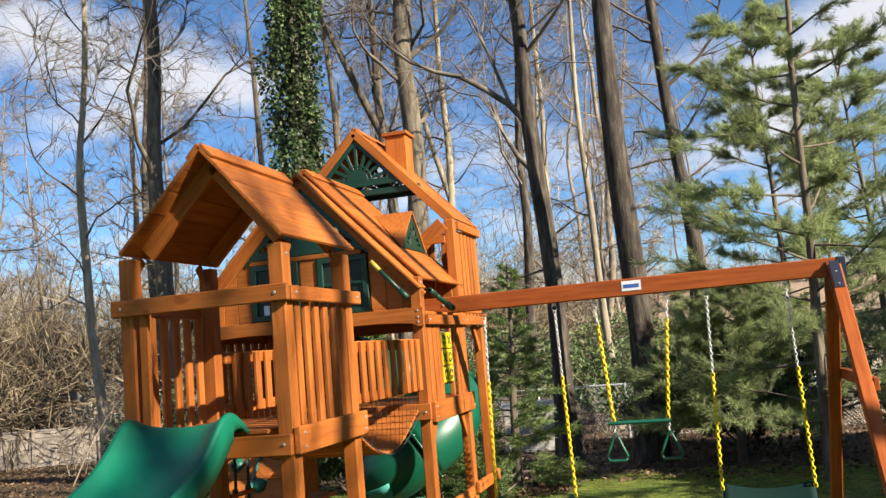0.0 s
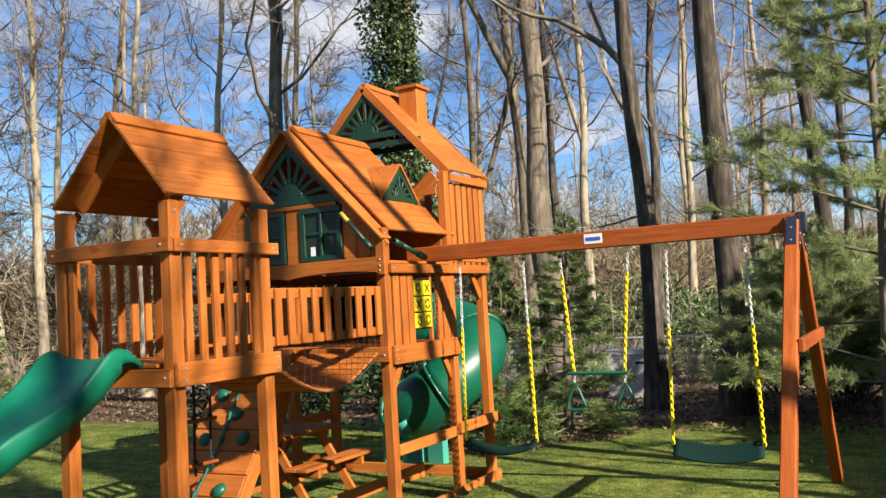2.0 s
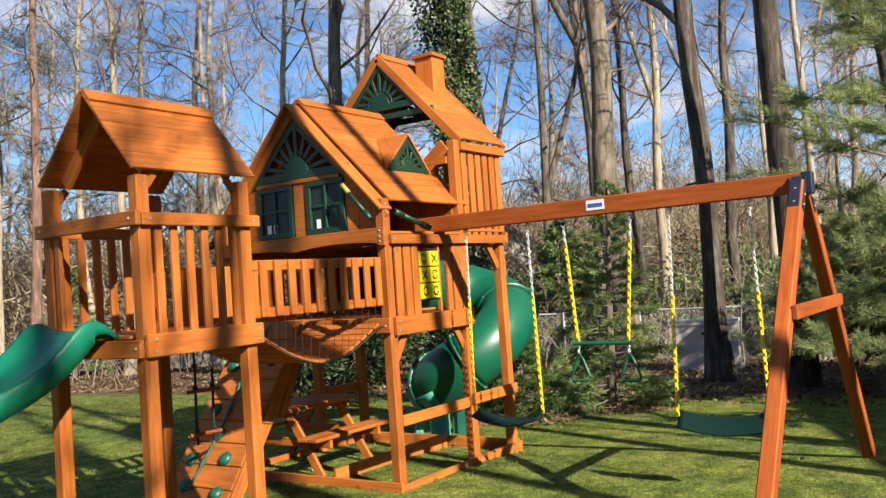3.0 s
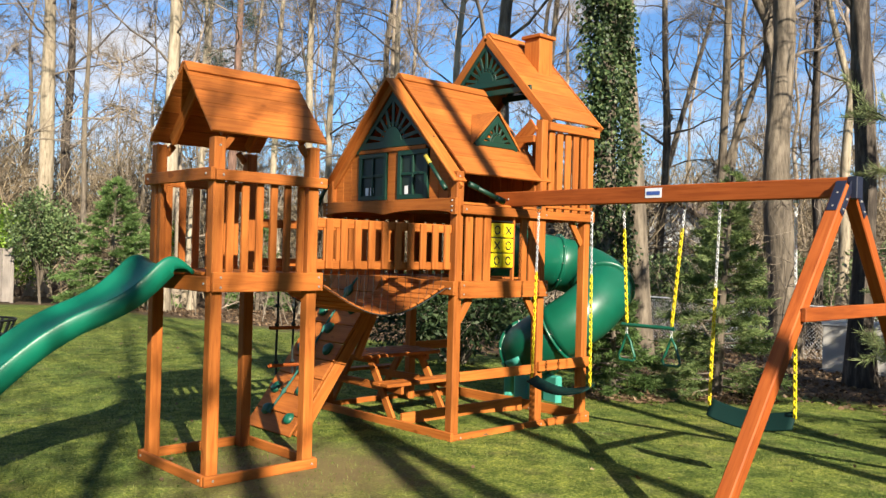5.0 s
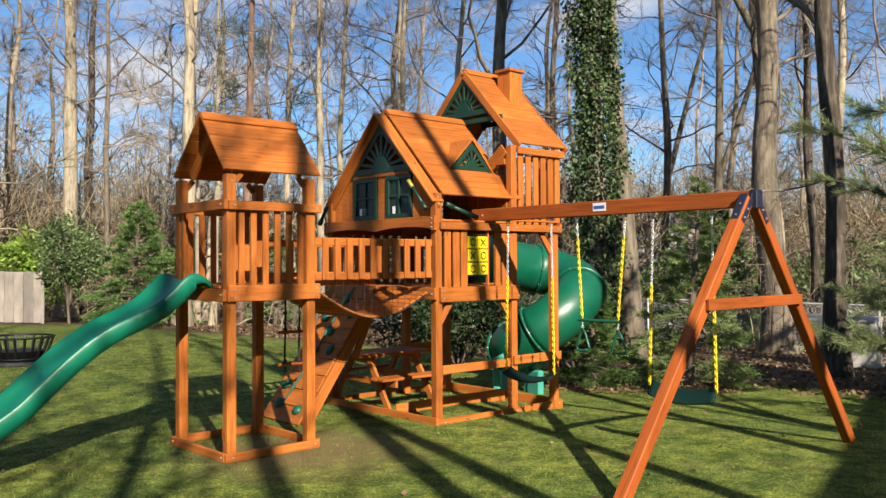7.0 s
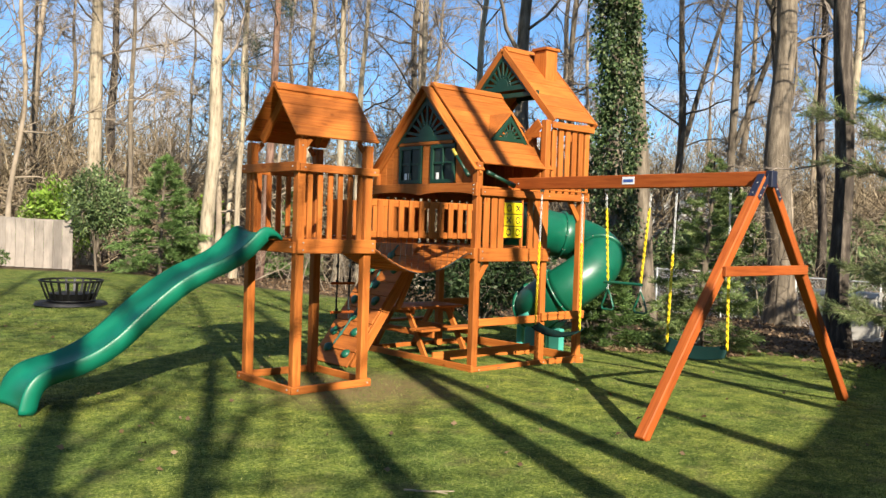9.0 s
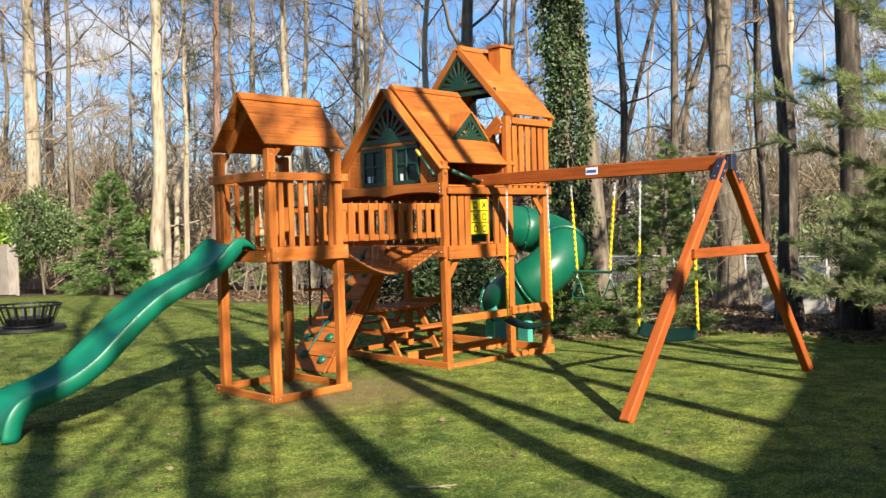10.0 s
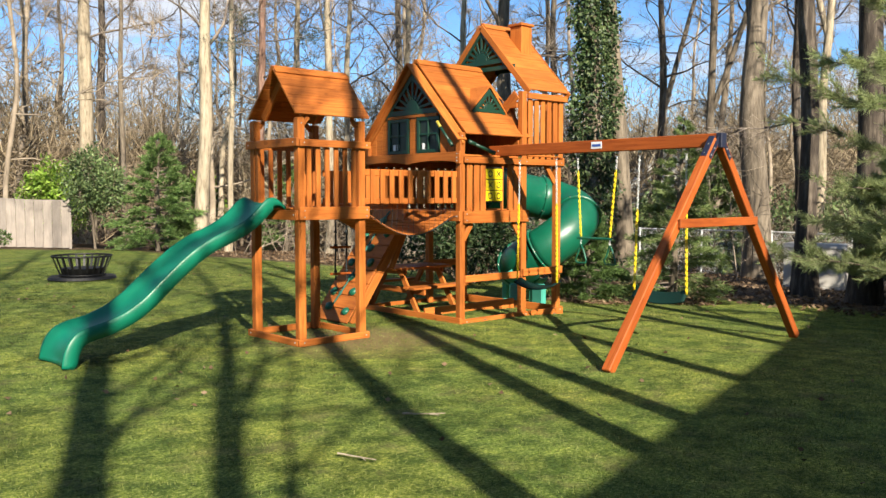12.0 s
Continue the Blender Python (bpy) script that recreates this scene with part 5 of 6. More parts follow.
woodland_tree(14, 19.6, 21.5, 23, 0.18, BARK_PALE, PALE, first=0.3)
woodland_tree(15, 13.75, 9.82, 24, 0.23, BARK_GREY, "leafless tree with dark trunk behind the playhouse", first=0.25, limbs=22)
woodland_tree(17, 26.35, 10.86, 25, 0.19, BARK_GREY, GREY, first=0.32, fork=0.25)
woodland_tree(18, 31.3, 16.8, 24, 0.23, BARK_GREY, GREY, first=0.28, fork=0.3)
woodland_tree(19, 15.5, 13.2, 20, 0.14, BARK_PALE, "slender crooked leafless tree with pale bark", first=0.2, lean=(0.02, 0.03), limbs=18)
woodland_tree(20, 28.5, 8.2, 25, 0.19, BARK_DARK, DARK, first=0.34)
woodland_tree(21, 24.0, 3.2, 24, 0.19, BARK_DARK, DARK, first=0.30)
woodland_tree(22, 18.86, -1.97, 24, 0.2, BARK_DARK, DARK, first=0.30)
woodland_tree(23, 27.0, 6.8, 25, 0.2, BARK_PALE, PALE, first=0.30, fork=0.35)
woodland_tree(24, 11.5, 33.0, 22, 0.15, BARK_GREY, GREY, first=0.25)
woodland_tree(25, 28.0, 20.0, 25, 0.22, BARK_GREY, GREY, first=0.3)
woodland_tree(27, 4.2, 33.0, 23, 0.15, BARK_PALE, PALE, first=0.2)
woodland_tree(29, 25.5, 1.0, 20, 0.15, BARK_PALE, PALE, first=0.15, limbs=14)
woodland_tree(30, 29.5, 3.4, 22, 0.18, BARK_PALE, PALE, first=0.2, limbs=13, fork=0.2)
woodland_tree(32, 15.2, 31.0, 21, 0.15, BARK_PALE, "crooked leafless tree with pale bark", first=0.2, limbs=16, sway=2.2, lean=(0.05, 0.02))
woodland_tree(28, 33.0, -1.5, 25, 0.2, BARK_DARK, DARK, first=0.3)

# trees behind the house at the camera's back, whose shadows cross the lawn
for k, (x, y, r, h) in enumerate(((-6.73, -12.5, 0.20, 24), (-6.4, -12.35, 0.14, 23), (-4.35, -11.9, 0.17, 25), (-2.87, -11.3, 0.16, 24), (-1.95, -11.1, 0.15, 24), (-0.1, -10.6, 0.13, 23), (1.5, -10.3, 0.15, 24), (3.3, -9.9, 0.22, 23), (-9.8, -11.5, 0.20, 23), (-13.0, -9.0, 0.22, 20), (-16.0, -13.0, 0.24, 22), (-11.5, -16.5, 0.2, 22))):
    bare_tree(60 + k, x, y, h, r, BARK_GREY, GREY, first=0.15 if k > 6 or k < 2 else 0.6 if k == 2 else 0.45, limbs=32 if k in (0, 1, 8, 9) else 20 if k > 6 else 7, subs=4, twigs=2, spread=1.05 if k > 6 or k < 2 else 0.5)


# ---- far woods: uncountable stems and brush ----
def far_woods():
    """Stems and brush of the woods in view, their farther crowns, and unseen crowns added behind to block low sky."""
    rng = np.random.default_rng(5)
    pieces = []
    for k in range(66):
        a = radians(rng.uniform(-22, 98))
        d = rng.uniform(36, 80)
        x, y = -3 + d * math.cos(a), -4 + d * math.sin(a)
        if abs(y + 8.8) < 10 and 34 < x < 50:
            continue
        z = float(ground_z(x, y))
        tr, br = crooked_tree_parts(1000 + k, (x, y, z), rng.uniform(15, 26), rng.uniform(0.08, 0.22), first=0.10, limbs=16, subs=7, twigs=11, spread=1.2, fine=1.6, bent=False, sway=2.4, lean=(rng.normal(0, 0.03), rng.normal(0, 0.03)))
        pieces += [tr, br]
    v, f = gather(pieces)
    w = arrays("far_woods", v, f, FAR_TWIG, None, "", True)
    tagged(w, "dense leafless woods of thin brown stems", "woods", kind="stuff")
    pieces, P, D, T = [], [], [], []
    for k in range(1500):
        a = radians(rng.uniform(-22, 100))
        d = rng.uniform(27, 80) if k % 3 else rng.uniform(22, 40)
        x, y = -3 + d * math.cos(a), -4 + d * math.sin(a)
        if x + 0.1 * y < 12 and y < 27:
            continue
        if d < 36 and 0.72 < math.atan2(y + 2, x + 4) < 0.82:
            continue
        if abs(y + 8.8) < 10 and 34 < x < 50:
            continue
        z = float(ground_z(x, y))
        h = rng.uniform(0.9, 3.6)
        way = np.array([rng.normal(0, 0.35), rng.normal(0, 0.35), 1.0])
        p = bend(rng, (x, y, z), way / np.linalg.norm(way), h, 4, 0.18, 0.0)
        pieces.append(tube_arrays(p, np.linspace(0.022, 0.006, 5), 3))
        for q in range(14):
            c, cd = along(p, rng.uniform(0.15, 1))
            P.append(c)
            D.append(side_way(rng, cd, rng.uniform(0.5, 1.4)))
            T.append(h * rng.uniform(0.15, 0.45))
    pieces.append(twig_arrays(P, D, T, 0.009, rng))
    v, f = gather(pieces)
    b = arrays("brush", v, f, FAR_TWIG, None, "", True)
    tagged(b, "brown leafless undergrowth filling the woods", "undergrowth", kind="stuff")
    P, D, T = [], [], []
    for k in range(2100):
        # 106 to 332 degrees is out of view: crowns added to dim sky light
        a = radians(rng.uniform(10, 50) if k >= 1700 else rng.uniform(-25, 15) if k >= 1560 else rng.uniform(-28, 50) if k < 340 else rng.uniform(42, 106) if k < 930 else rng.uniform(106, 332) if k < 1150 else rng.uniform(14, 104))
        d = rng.uniform(46, 112) if k < 930 else rng.uniform(40, 85) if k < 1150 else rng.uniform(38, 62) if k < 1560 else rng.uniform(60, 100)
        x, y = -3 + d * math.cos(a), -4 + d * math.sin(a)
        if abs(y + 8.8) < 11 and 34 < x < 54:
            continue
        z = float(ground_z(x, y))
        h = rng.uniform(1.5, 6.0) if k < 340 else rng.uniform(3.0, 13.0) if k < 1150 else rng.uniform(3.0, 8.5) if k < 1560 else rng.uniform(4.0, 8.0) if k < 1700 else rng.uniform(5.0, 15.0)
        wide = rng.uniform(1.6, 3.4)
        n = 80
        o = rng.normal(0, 1, (n, 3))
        o /= np.linalg.norm(o, axis=1, keepdims=True)
        c = np.array([x, y, z + h * 0.55]) + o * np.array([wide, wide, h * 0.5]) * rng.uniform(0.2, 1.0, (n, 1))
        P.append(c)
        D.append(o + np.array([0, 0, 0.5]) + rng.normal(0, 0.6, (n, 3)))
        T.append(rng.uniform(0.6, 2.0, n))
    v, f = twig_arrays(np.concatenate(P), np.concatenate(D), np.concatenate(T), 0.03, rng, False)
    c = arrays("distant_crowns", v, f, FAR_CROWN, None, "", True)
    tagged(c, "brown and grey leafless crowns of distant woods, unseen ones blocking low sky", "woods", kind="stuff")

far_woods()


# ---- leaves ----
def leaf_arrays(centres, ways, length, width, rng, fold=0.15):
    """Pointed leaves: at each centre one four-cornered leaf along its way."""
    n = len(centres)
    w = ways / (np.linalg.norm(ways, axis=1, keepdims=True) + 1e-9)
    r = rng.normal(0, 1, (n, 3))
    s = np.cross(w, r)
    s /= np.linalg.norm(s, axis=1, keepdims=True) + 1e-9
    nrm = np.cross(w, s)
    L = (length * rng.uniform(0.65, 1.3, n))[:, None]
    W = (width * rng.uniform(0.7, 1.25, n))[:, None]
    a = centres
    b = centres + w * L * 0.45 + s * W * 0.5 + nrm * L * fold * 0.4
    c = centres + w * L - nrm * L * fold
    d = centres + w * L * 0.45 - s * W * 0.5 + nrm * L * fold * 0.4
    v = np.stack([a, b, c, d], 1).reshape(-1, 3)
    f = np.arange(4 * n).reshape(-1, 4)
    return v, f


def conifer(seed, x, y, height, radius, n_branch, leaf_len, leaf_w, per, mat, label, category="fir tree", first=0.06, droop=0.25, power=0.9):
    """A fir: trunk, whorled boughs with side shoots, and many small needle sprays."""
    rng = np.random.default_rng(seed)
    z = float(ground_z(x, y))
    t = empty("evergreen_tree", x, y, z)
    tp = bend(rng, (x, y, z - 0.05), (0, 0, 1), height, 10, 0.015, 0.02)
    arrays("trunk", *tube_arrays(tp, np.linspace(0.035 * height ** 0.7, 0.012, 11), 9), BARK_GREY, t, "", True)
    br, C, W = [], [], []
    for k in range(n_branch):
        u = first + (0.99 - first) * ((k + rng.random()) / n_branch)
        p, d = along(tp, u)
        L = radius * ((1 - u) ** power * 1.02 + 0.05) * rng.uniform(0.68, 1.12)
        a = k * 2.39996 + rng.normal(0, 0.3)
        w = np.array([math.cos(a), math.sin(a), 0.35 * u - droop * 0.2])
        lp = bend(rng, p, w / np.linalg.norm(w), L, 6, 0.05, -droop * 0.10 + 0.05 * u)
        br.append(tube_arrays(lp, np.linspace(0.012 + 0.006 * L, 0.004, 7), 4))
        m = max(4, int(per * (L / radius + 0.15)))
        for q in range(m):
            s, sd = along(lp, rng.uniform(0.15, 1.0) ** 0.75)
            way = side_way(rng, sd / np.linalg.norm(sd), rng.uniform(0.3, 1.05))
            way[2] = way[2] * 0.55 - 0.10 * droop
            reach = rng.uniform(0.05, 0.28) * L ** 0.6
            shoot = s + way * reach
            for e in range(8):
                C.append(s + (shoot - s) * rng.uniform(0.05, 1.0) + rng.normal(0, 0.006, 3))
                W.append(way + rng.normal(0, 0.30, 3))
    arrays("bough_frame", *gather(br), TWIG, t, "", True)
    v, f = leaf_arrays(np.array(C), np.array(W), leaf_len, leaf_w, rng)
    arrays("crown", v, f, mat, t, "")
    return tagged(t, label, category)


conifer(201, 6.75, 1.42, 1.75, 0.75, 64, 0.06, 0.011, 100, FIR_LEAF, "small dense dark green fir in a mulch bed")
conifer(202, 8.25, 0.72, 3.3, 0.98, 70, 0.085, 0.011, 95, FIR_SOFT, "small slender green fir behind the swings", first=0.03, power=0.95)
conifer(203, 9.0, 23.8, 4.5, 1.95, 90, 0.14, 0.024, 85, FIR_LIGHT, "broad green fir at the far lawn edge")
conifer(207, 16.3, 26.4, 4.2, 1.7, 64, 0.14, 0.03, 60, FIR_LIGHT, "green fir among the bare trees")
conifer(204, 11.6, 27.0, 3.2, 1.2, 60, 0.14, 0.035, 45, FIR_LIGHT, "young green fir behind the lawn")
conifer(205, 22.6, 8.4, 4.5, 1.9, 80, 0.20, 0.045, 60, FIR_SOFT, "bushy olive conifer far among the bare trees")
conifer(206, 34.5, 22.0, 6.5, 2.6, 70, 0.24, 0.06, 50, FIR_LEAF, "dark bushy conifer far among the bare trees")


def white_pine(seed, x, y, height, radius, first):
    """A soft pine: level boughs with tufts of long thin needles."""
    rng = np.random.default_rng(seed)
    z = float(ground_z(x, y))
    t = empty("pine_tree", x, y, z)
    tp = bend(rng, (x, y, z - 0.05), (0, 0, 1), height, 12, 0.02, 0.02)
    arrays("trunk", *tube_arrays(tp, np.linspace(0.085, 0.015, 13), 9), BARK_GREY, t, "", True)
    br, C, W = [], [], []
    n_b = 46
    for k in range(n_b):
        u = first + (0.97 - first) * (k + rng.random()) / n_b
        p, d = along(tp, u)
        L = radius * (1.05 - 0.72 * u) * rng.uniform(0.65, 1.15)
        a = k * 2.39996 + rng.normal(0, 0.25)
        w = np.array([math.cos(a), math.sin(a), 0.08 + 0.25 * u + rng.normal(0, 0.2)])
        lp = bend(rng, p, w / np.linalg.norm(w), L, 7, 0.07, 0.012)
        br.append(tube_arrays(lp, np.linspace(0.020, 0.004, 8), 5))
        for q in range(20):
            s, sd = along(lp, 0.2 + 0.8 * rng.random())
            sd = sd / np.linalg.norm(sd)
            sp = bend(rng, s, side_way(rng, sd, rng.uniform(0.3, 0.9)) * np.array([1, 1, 0.45]), L * rng.uniform(0.10, 0.26), 3, 0.12, 0.06)
            br.append(tube_arrays(sp, np.linspace(0.006, 0.003, 4), 3))
            n = 140
            g = rng.uniform(0.1, 1.0, n) * 3
            i = np.minimum(g.astype(int), 2)
            cd = sp[i + 1] - sp[i]
            C.append(sp[i] + cd * (g - i)[:, None] + rng.normal(0, 0.012, (n, 3)))
            W.append(cd / (np.linalg.norm(cd, axis=1, keepdims=True) + 1e-9) * 0.8 + rng.normal(0, 0.5, (n, 3)) + (0, 0, 0.1))
    arrays("bough_frame", *gather(br), BARK_GREY, t, "", True)
    v, f = leaf_arrays(np.concatenate(C), np.concatenate(W), 0.12, 0.0075, rng, 0.05)
    arrays("needles", v, f, PINE_LEAF, t, "soft grey-green tufts of long needles")
    return tagged(t, "white pine with soft level boughs beside the lawn", "pine tree")


white_pine(301, 8.5, -3.4, 8.4, 3.0, 0.06)
white_pine(302, 14.6, -5.4, 8.0, 3.2, 0.10)
white_pine(303, 11.2, -2.4, 2.8, 2.4, 0.22)
white_pine(304, 13.8, -3.6, 8.6, 3.3, 0.10)


def tall_pine(seed, x, y, height, r0, lean):
    """A tall thin pine: reddish leaning trunk and ragged clumps of dark needles on a few boughs."""
    rng = np.random.default_rng(seed)
    z = float(ground_z(x, y)) - 0.05
    t = empty("pine_tree", x, y, z + 0.05)
    s = np.linspace(0, 1, 15)
    line = np.array([x, y, z]) + np.stack([lean[0] * height * s + 0.1 * np.sin(7 * s), lean[1] * height * s, height * s], -1)
    arrays("trunk", *tube_arrays(line, r0 * (1 - 0.75 * s), 12), BARK_RED, t, "reddish scaly bark", True)
    br, C, W = [], [], []
    for k in range(26):
        p, _ = along(line, 0.26 + 0.72 * (k + rng.random()) / 26)
        a = k * 2.39996
        lp = bend(rng, p, (math.cos(a), math.sin(a), 0.15), rng.uniform(1.2, 3.4), 6, 0.14, 0.02)
        br.append(tube_arrays(lp, np.linspace(0.035, 0.008, 7), 5))
        for q in range(9):
            c, cd = along(lp, rng.uniform(0.4, 1.0))
            e = c + rng.normal(0, 0.28, 3) * (1, 1, 0.6)
            br.append(tube_arrays(np.linspace(c, e, 3), np.linspace(0.012, 0.005, 3), 3))
            o = rng.normal(0, 1, (60, 3))
            C.append(e + o * 0.10)
            W.append(o + rng.normal(0, 0.3, (60, 3)))
    arrays("bough_frame", *gather(br), TWIG, t, "", True)
    v, f = leaf_arrays(np.concatenate(C), np.concatenate(W), 0.17, 0.016, rng, 0.05)
    arrays("needles", v, f, DARK_PINE_LEAF, t, "ragged clumps of dark needles")
    return tagged(t, "tall thin pine with reddish bark and ragged dark crown", "pine tree")


tall_pine(305, 12.6, 22.9, 21, 0.19, (0.045, -0.02))


def ivy_tree():
    x, y = 11.85, 5.22
    z = float(ground_z(x, y)) - 0.05
    tr, br = crooked_tree_parts(401, (x, y, z), 23, 0.22, first=0.5, limbs=12)
    t = empty("ivy_tree", x, y, z + 0.05)
    arrays("trunk", *tr, BARK_GREY, t, "", True)
    arrays("crown", *br, TWIG, t, "", True)
    rng = np.random.default_rng(402)
    rings = tr[0][: 21 * 12].reshape(21, 12, 3).mean(1)
    C, W = [], []
    for k in range(30000):
        u = rng.random() ** 0.9 * 0.80
        c, _ = along(rings, u)
        a = rng.uniform(0, 2 * math.pi)
        bulge = 0.47 + 0.40 * noise.noise(Vector((math.cos(a) * 1.5, math.sin(a) * 1.5, c[2] * 0.7))) + 0.26 * noise.noise(Vector((3, a, c[2] * 2.3)))
        r = max(0.18, bulge) * rng.uniform(0.62, 1.08) * (1.05 - 0.25 * u)
        o = np.array([math.cos(a), math.sin(a), 0.0])
        C.append(c + o * r + (0, 0, rng.normal(0, 0.1)))
        W.append(o * 0.6 + np.array([0, 0, -0.8]) + rng.normal(0, 0.5, 3))
    v, f = leaf_arrays(np.array(C), np.array(W), 0.092, 0.08, rng, 0.12)
    arrays("ivy", v, f, IVY_LEAF, t, "thick glossy ivy wrapped round the trunk")
    return tagged(t, "tall tree wrapped in thick dark green ivy", "tree")


ivy_tree()


def shrub(name, seed, x, y, width, height, leaves, length, w_leaf, mat, label, stem=0.0, lumps=7, category="shrub", single=False):
    """A rounded uneven shrub: stems from the ground, or one stem, and many leaves in lumps."""
    rng = np.random.default_rng(seed)
    z = float(ground_z(x, y))
    t = empty(name, x, y, z)
    pieces, lump = [], []
    for k in range(lumps):
        a = k * 2.39996
        rr = width * 0.34 * math.sqrt((k + 0.3) / lumps)
        hz = stem + (height - stem) * rng.uniform(0.34, 0.78) * (1.08 - 0.5 * rr / (width * 0.5))
        c = np.array([x + rr * math.cos(a), y + rr * math.sin(a), z + hz])
        size = np.array([width * 0.23, width * 0.23, (height - stem) * 0.24]) * rng.uniform(0.75, 1.2)
        lump.append((c, size))
        foot = np.array([x, y, z + stem * 0.9]) if single else np.array([x + 0.1 * rr * math.cos(a), y + 0.1 * rr * math.sin(a), z - 0.03])
        pieces.append(tube_arrays(bend(rng, foot, (c - foot) / np.linalg.norm(c - foot), np.linalg.norm(c - foot), 5, 0.05, 0.0), np.linspace(0.03, 0.01, 6), 5))
        for q in range(10):
            dd = rng.normal(0, 1, 3)
            e = c + dd / np.linalg.norm(dd) * size * 0.9
            pieces.append(tube_arrays(np.linspace(c, e, 3), np.linspace(0.010, 0.004, 3), 3))
    if single:
        pieces.append(tube_arrays(bend(rng, (x, y, z - 0.04), (0, 0, 1), stem + height * 0.3, 6, 0.03, 0.0), np.linspace(0.055, 0.03, 7), 8))
    arrays("stem_frame", *gather(pieces), BARK_GREY, t, "", True)
    C, W = [], []
    for k in range(leaves):
        c, size = lump[int(rng.integers(lumps))]
        d = rng.normal(0, 1, 3)
        d /= np.linalg.norm(d)
        r = rng.uniform(0.35, 1.08) ** 0.55
        p = c + d * size * r * (1 + 0.25 * noise.noise(Vector(c + d * 1.3)))
        p[2] = max(p[2], z + 0.05)
        C.append(p)
        W.append(d * 0.7 + rng.normal(0, 0.55, 3))
    v, f = leaf_arrays(np.array(C), np.array(W), length, w_leaf, rng)
    arrays("foliage", v, f, mat, t, "")
    return tagged(t, label, category)


shrub("rhododendron", 501, 7.5, 5.2, 2.9, 2.0, 6000, 0.13, 0.045, RHODO_LEAF, "dark broad-leaved evergreen shrub behind the playhouse", 0.1, 11)
shrub("rhododendron", 502, 8.9, 3.5, 1.8, 1.5, 2800, 0.12, 0.042, RHODO_LEAF, "dark broad-leaved evergreen shrub near the ivy tree", 0.1, 7)
shrub("holly_tree", 503, 7.25, 25.4, 2.5, 4.1, 6500, 0.13, 0.07, HOLLY_LEAF, "small rounded holly on a thin stem by the fence", 0.75, 14, "holly", True)
shrub("bright_bush", 504, 7.9, 31.3, 3.6, 4.6, 7000, 0.20, 0.09, BRIGHT_LEAF, "bright yellow-green bush behind the fence", 0.2, 13, "bush")
shrub("bright_bush", 505, 15.4, 33.0, 2.8, 4.0, 4000, 0.20, 0.09, BRIGHT_LEAF, "bright green bush behind the far trees", 0.2, 9, "bush")
shrub("bright_bush", 506, 2.2, 32.5, 3.0, 3.2, 4000, 0.20, 0.09, HOLLY_LEAF, "green bush behind the cream fence", 0.2, 9, "bush")
shrub("low_shrub", 507, 3.1, 24.0, 1.5, 1.0, 1500, 0.11, 0.05, HOLLY_LEAF, "low green shrub at the foot of the fence", 0.05, 6)
shrub("undergrowth_shrub", 508, 13.2, -2.6, 3.8, 2.3, 5200, 0.12, 0.05, RHODO_LEAF, "dark shaded shrub under the pines", 0.1, 10)
shrub("undergrowth_shrub", 509, 12.0, -5.8, 3.4, 1.8, 4200, 0.12, 0.05, HOLLY_LEAF, "dark shaded shrub beside the pine trunk", 0.1, 10)
shrub("undergrowth_shrub", 512, 18.0, -0.9, 3.4, 1.9, 3600, 0.13, 0.05, RHODO_LEAF, "dark evergreen thicket before the wire fence", 0.1, 9)
shrub("undergrowth_shrub", 513, 16.4, -2.6, 4.2, 2.2, 4600, 0.13, 0.05, HOLLY_LEAF, "broad evergreen thicket behind the pines", 0.1, 11)
for k, (x, y, w, h) in enumerate(((24.0, 1.2, 4.2, 3.2), (27.5, 4.2, 5.0, 4.2), (29.0, -2.0, 5.0, 4.6), (25.0, -5.0, 4.2, 3.4), (31.5, 9.0, 5.0, 4.0), (33.0, 1.5, 6.0, 5.0))):
    shrub("undergrowth_shrub", 520 + k, x, y, w, h, 3000, 0.22, 0.08, HOLLY_LEAF, "straggling evergreen thicket among the bare trees", 0.15, 10)
shrub("undergrowth_shrub", 510, 17.0, 9.5, 2.6, 1.4, 2500, 0.12, 0.05, HOLLY_LEAF, "straggling green shrub in the woods", 0.1, 8)


# ---- fences ----
def board_fence(xa, ya, xb, yb, high):
    """A cream board fence: posts, upright boards, two rails and a capping strip."""
    L = math.hypot(xb - xa, yb - ya)
    t = empty("board_fence", (xa + xb) / 2, (ya + yb) / 2, float(ground_z((xa + xb) / 2, (ya + yb) / 2)))
    dx, dy = (xb - xa) / L, (yb - ya) / L
    n = int(L / 0.30)
    for k in range(n):
        u = (k + 0.5) / n * L
        x, y = xa + dx * u, ya + dy * u
        z = float(ground_z(x, y))
        board("fence_board", (x, y, z + 0.03), (x, y, z + high - 0.03), 0.297, 0.02, t, FENCE_WOOD, up=(dx, dy, 0), bevel=0.003)
    for k in range(int(L / 2.4) + 1):
        u = min(L, k * 2.4)
        x, y = xa + dx * u + dy * 0.04, ya + dy * u - dx * 0.04
        z = float(ground_z(x, y))
        board("fence_post", (x, y, z - 0.05), (x, y, z + high + 0.07), 0.11, 0.11, t, FENCE_WOOD, up=(dx, dy, 0), bevel=0.01)
    for h in (high - 0.015, high - 0.27):
        za, zb = float(ground_z(xa, ya)), float(ground_z(xb, yb))
        board("fence_rail", (xa + dy * 0.025, ya - dx * 0.025, za + h), (xb + dy * 0.025, yb - dx * 0.025, zb + h), 0.06, 0.05, t, FENCE_WOOD)
    return tagged(t, "pale cream weathered board fence at the lawn's end", "fence")


board_fence(6.4, 25.6, -3.5, 27.5, 1.82)
board_fence(21.0, 27.0, 27.2, 20.8, 1.45)


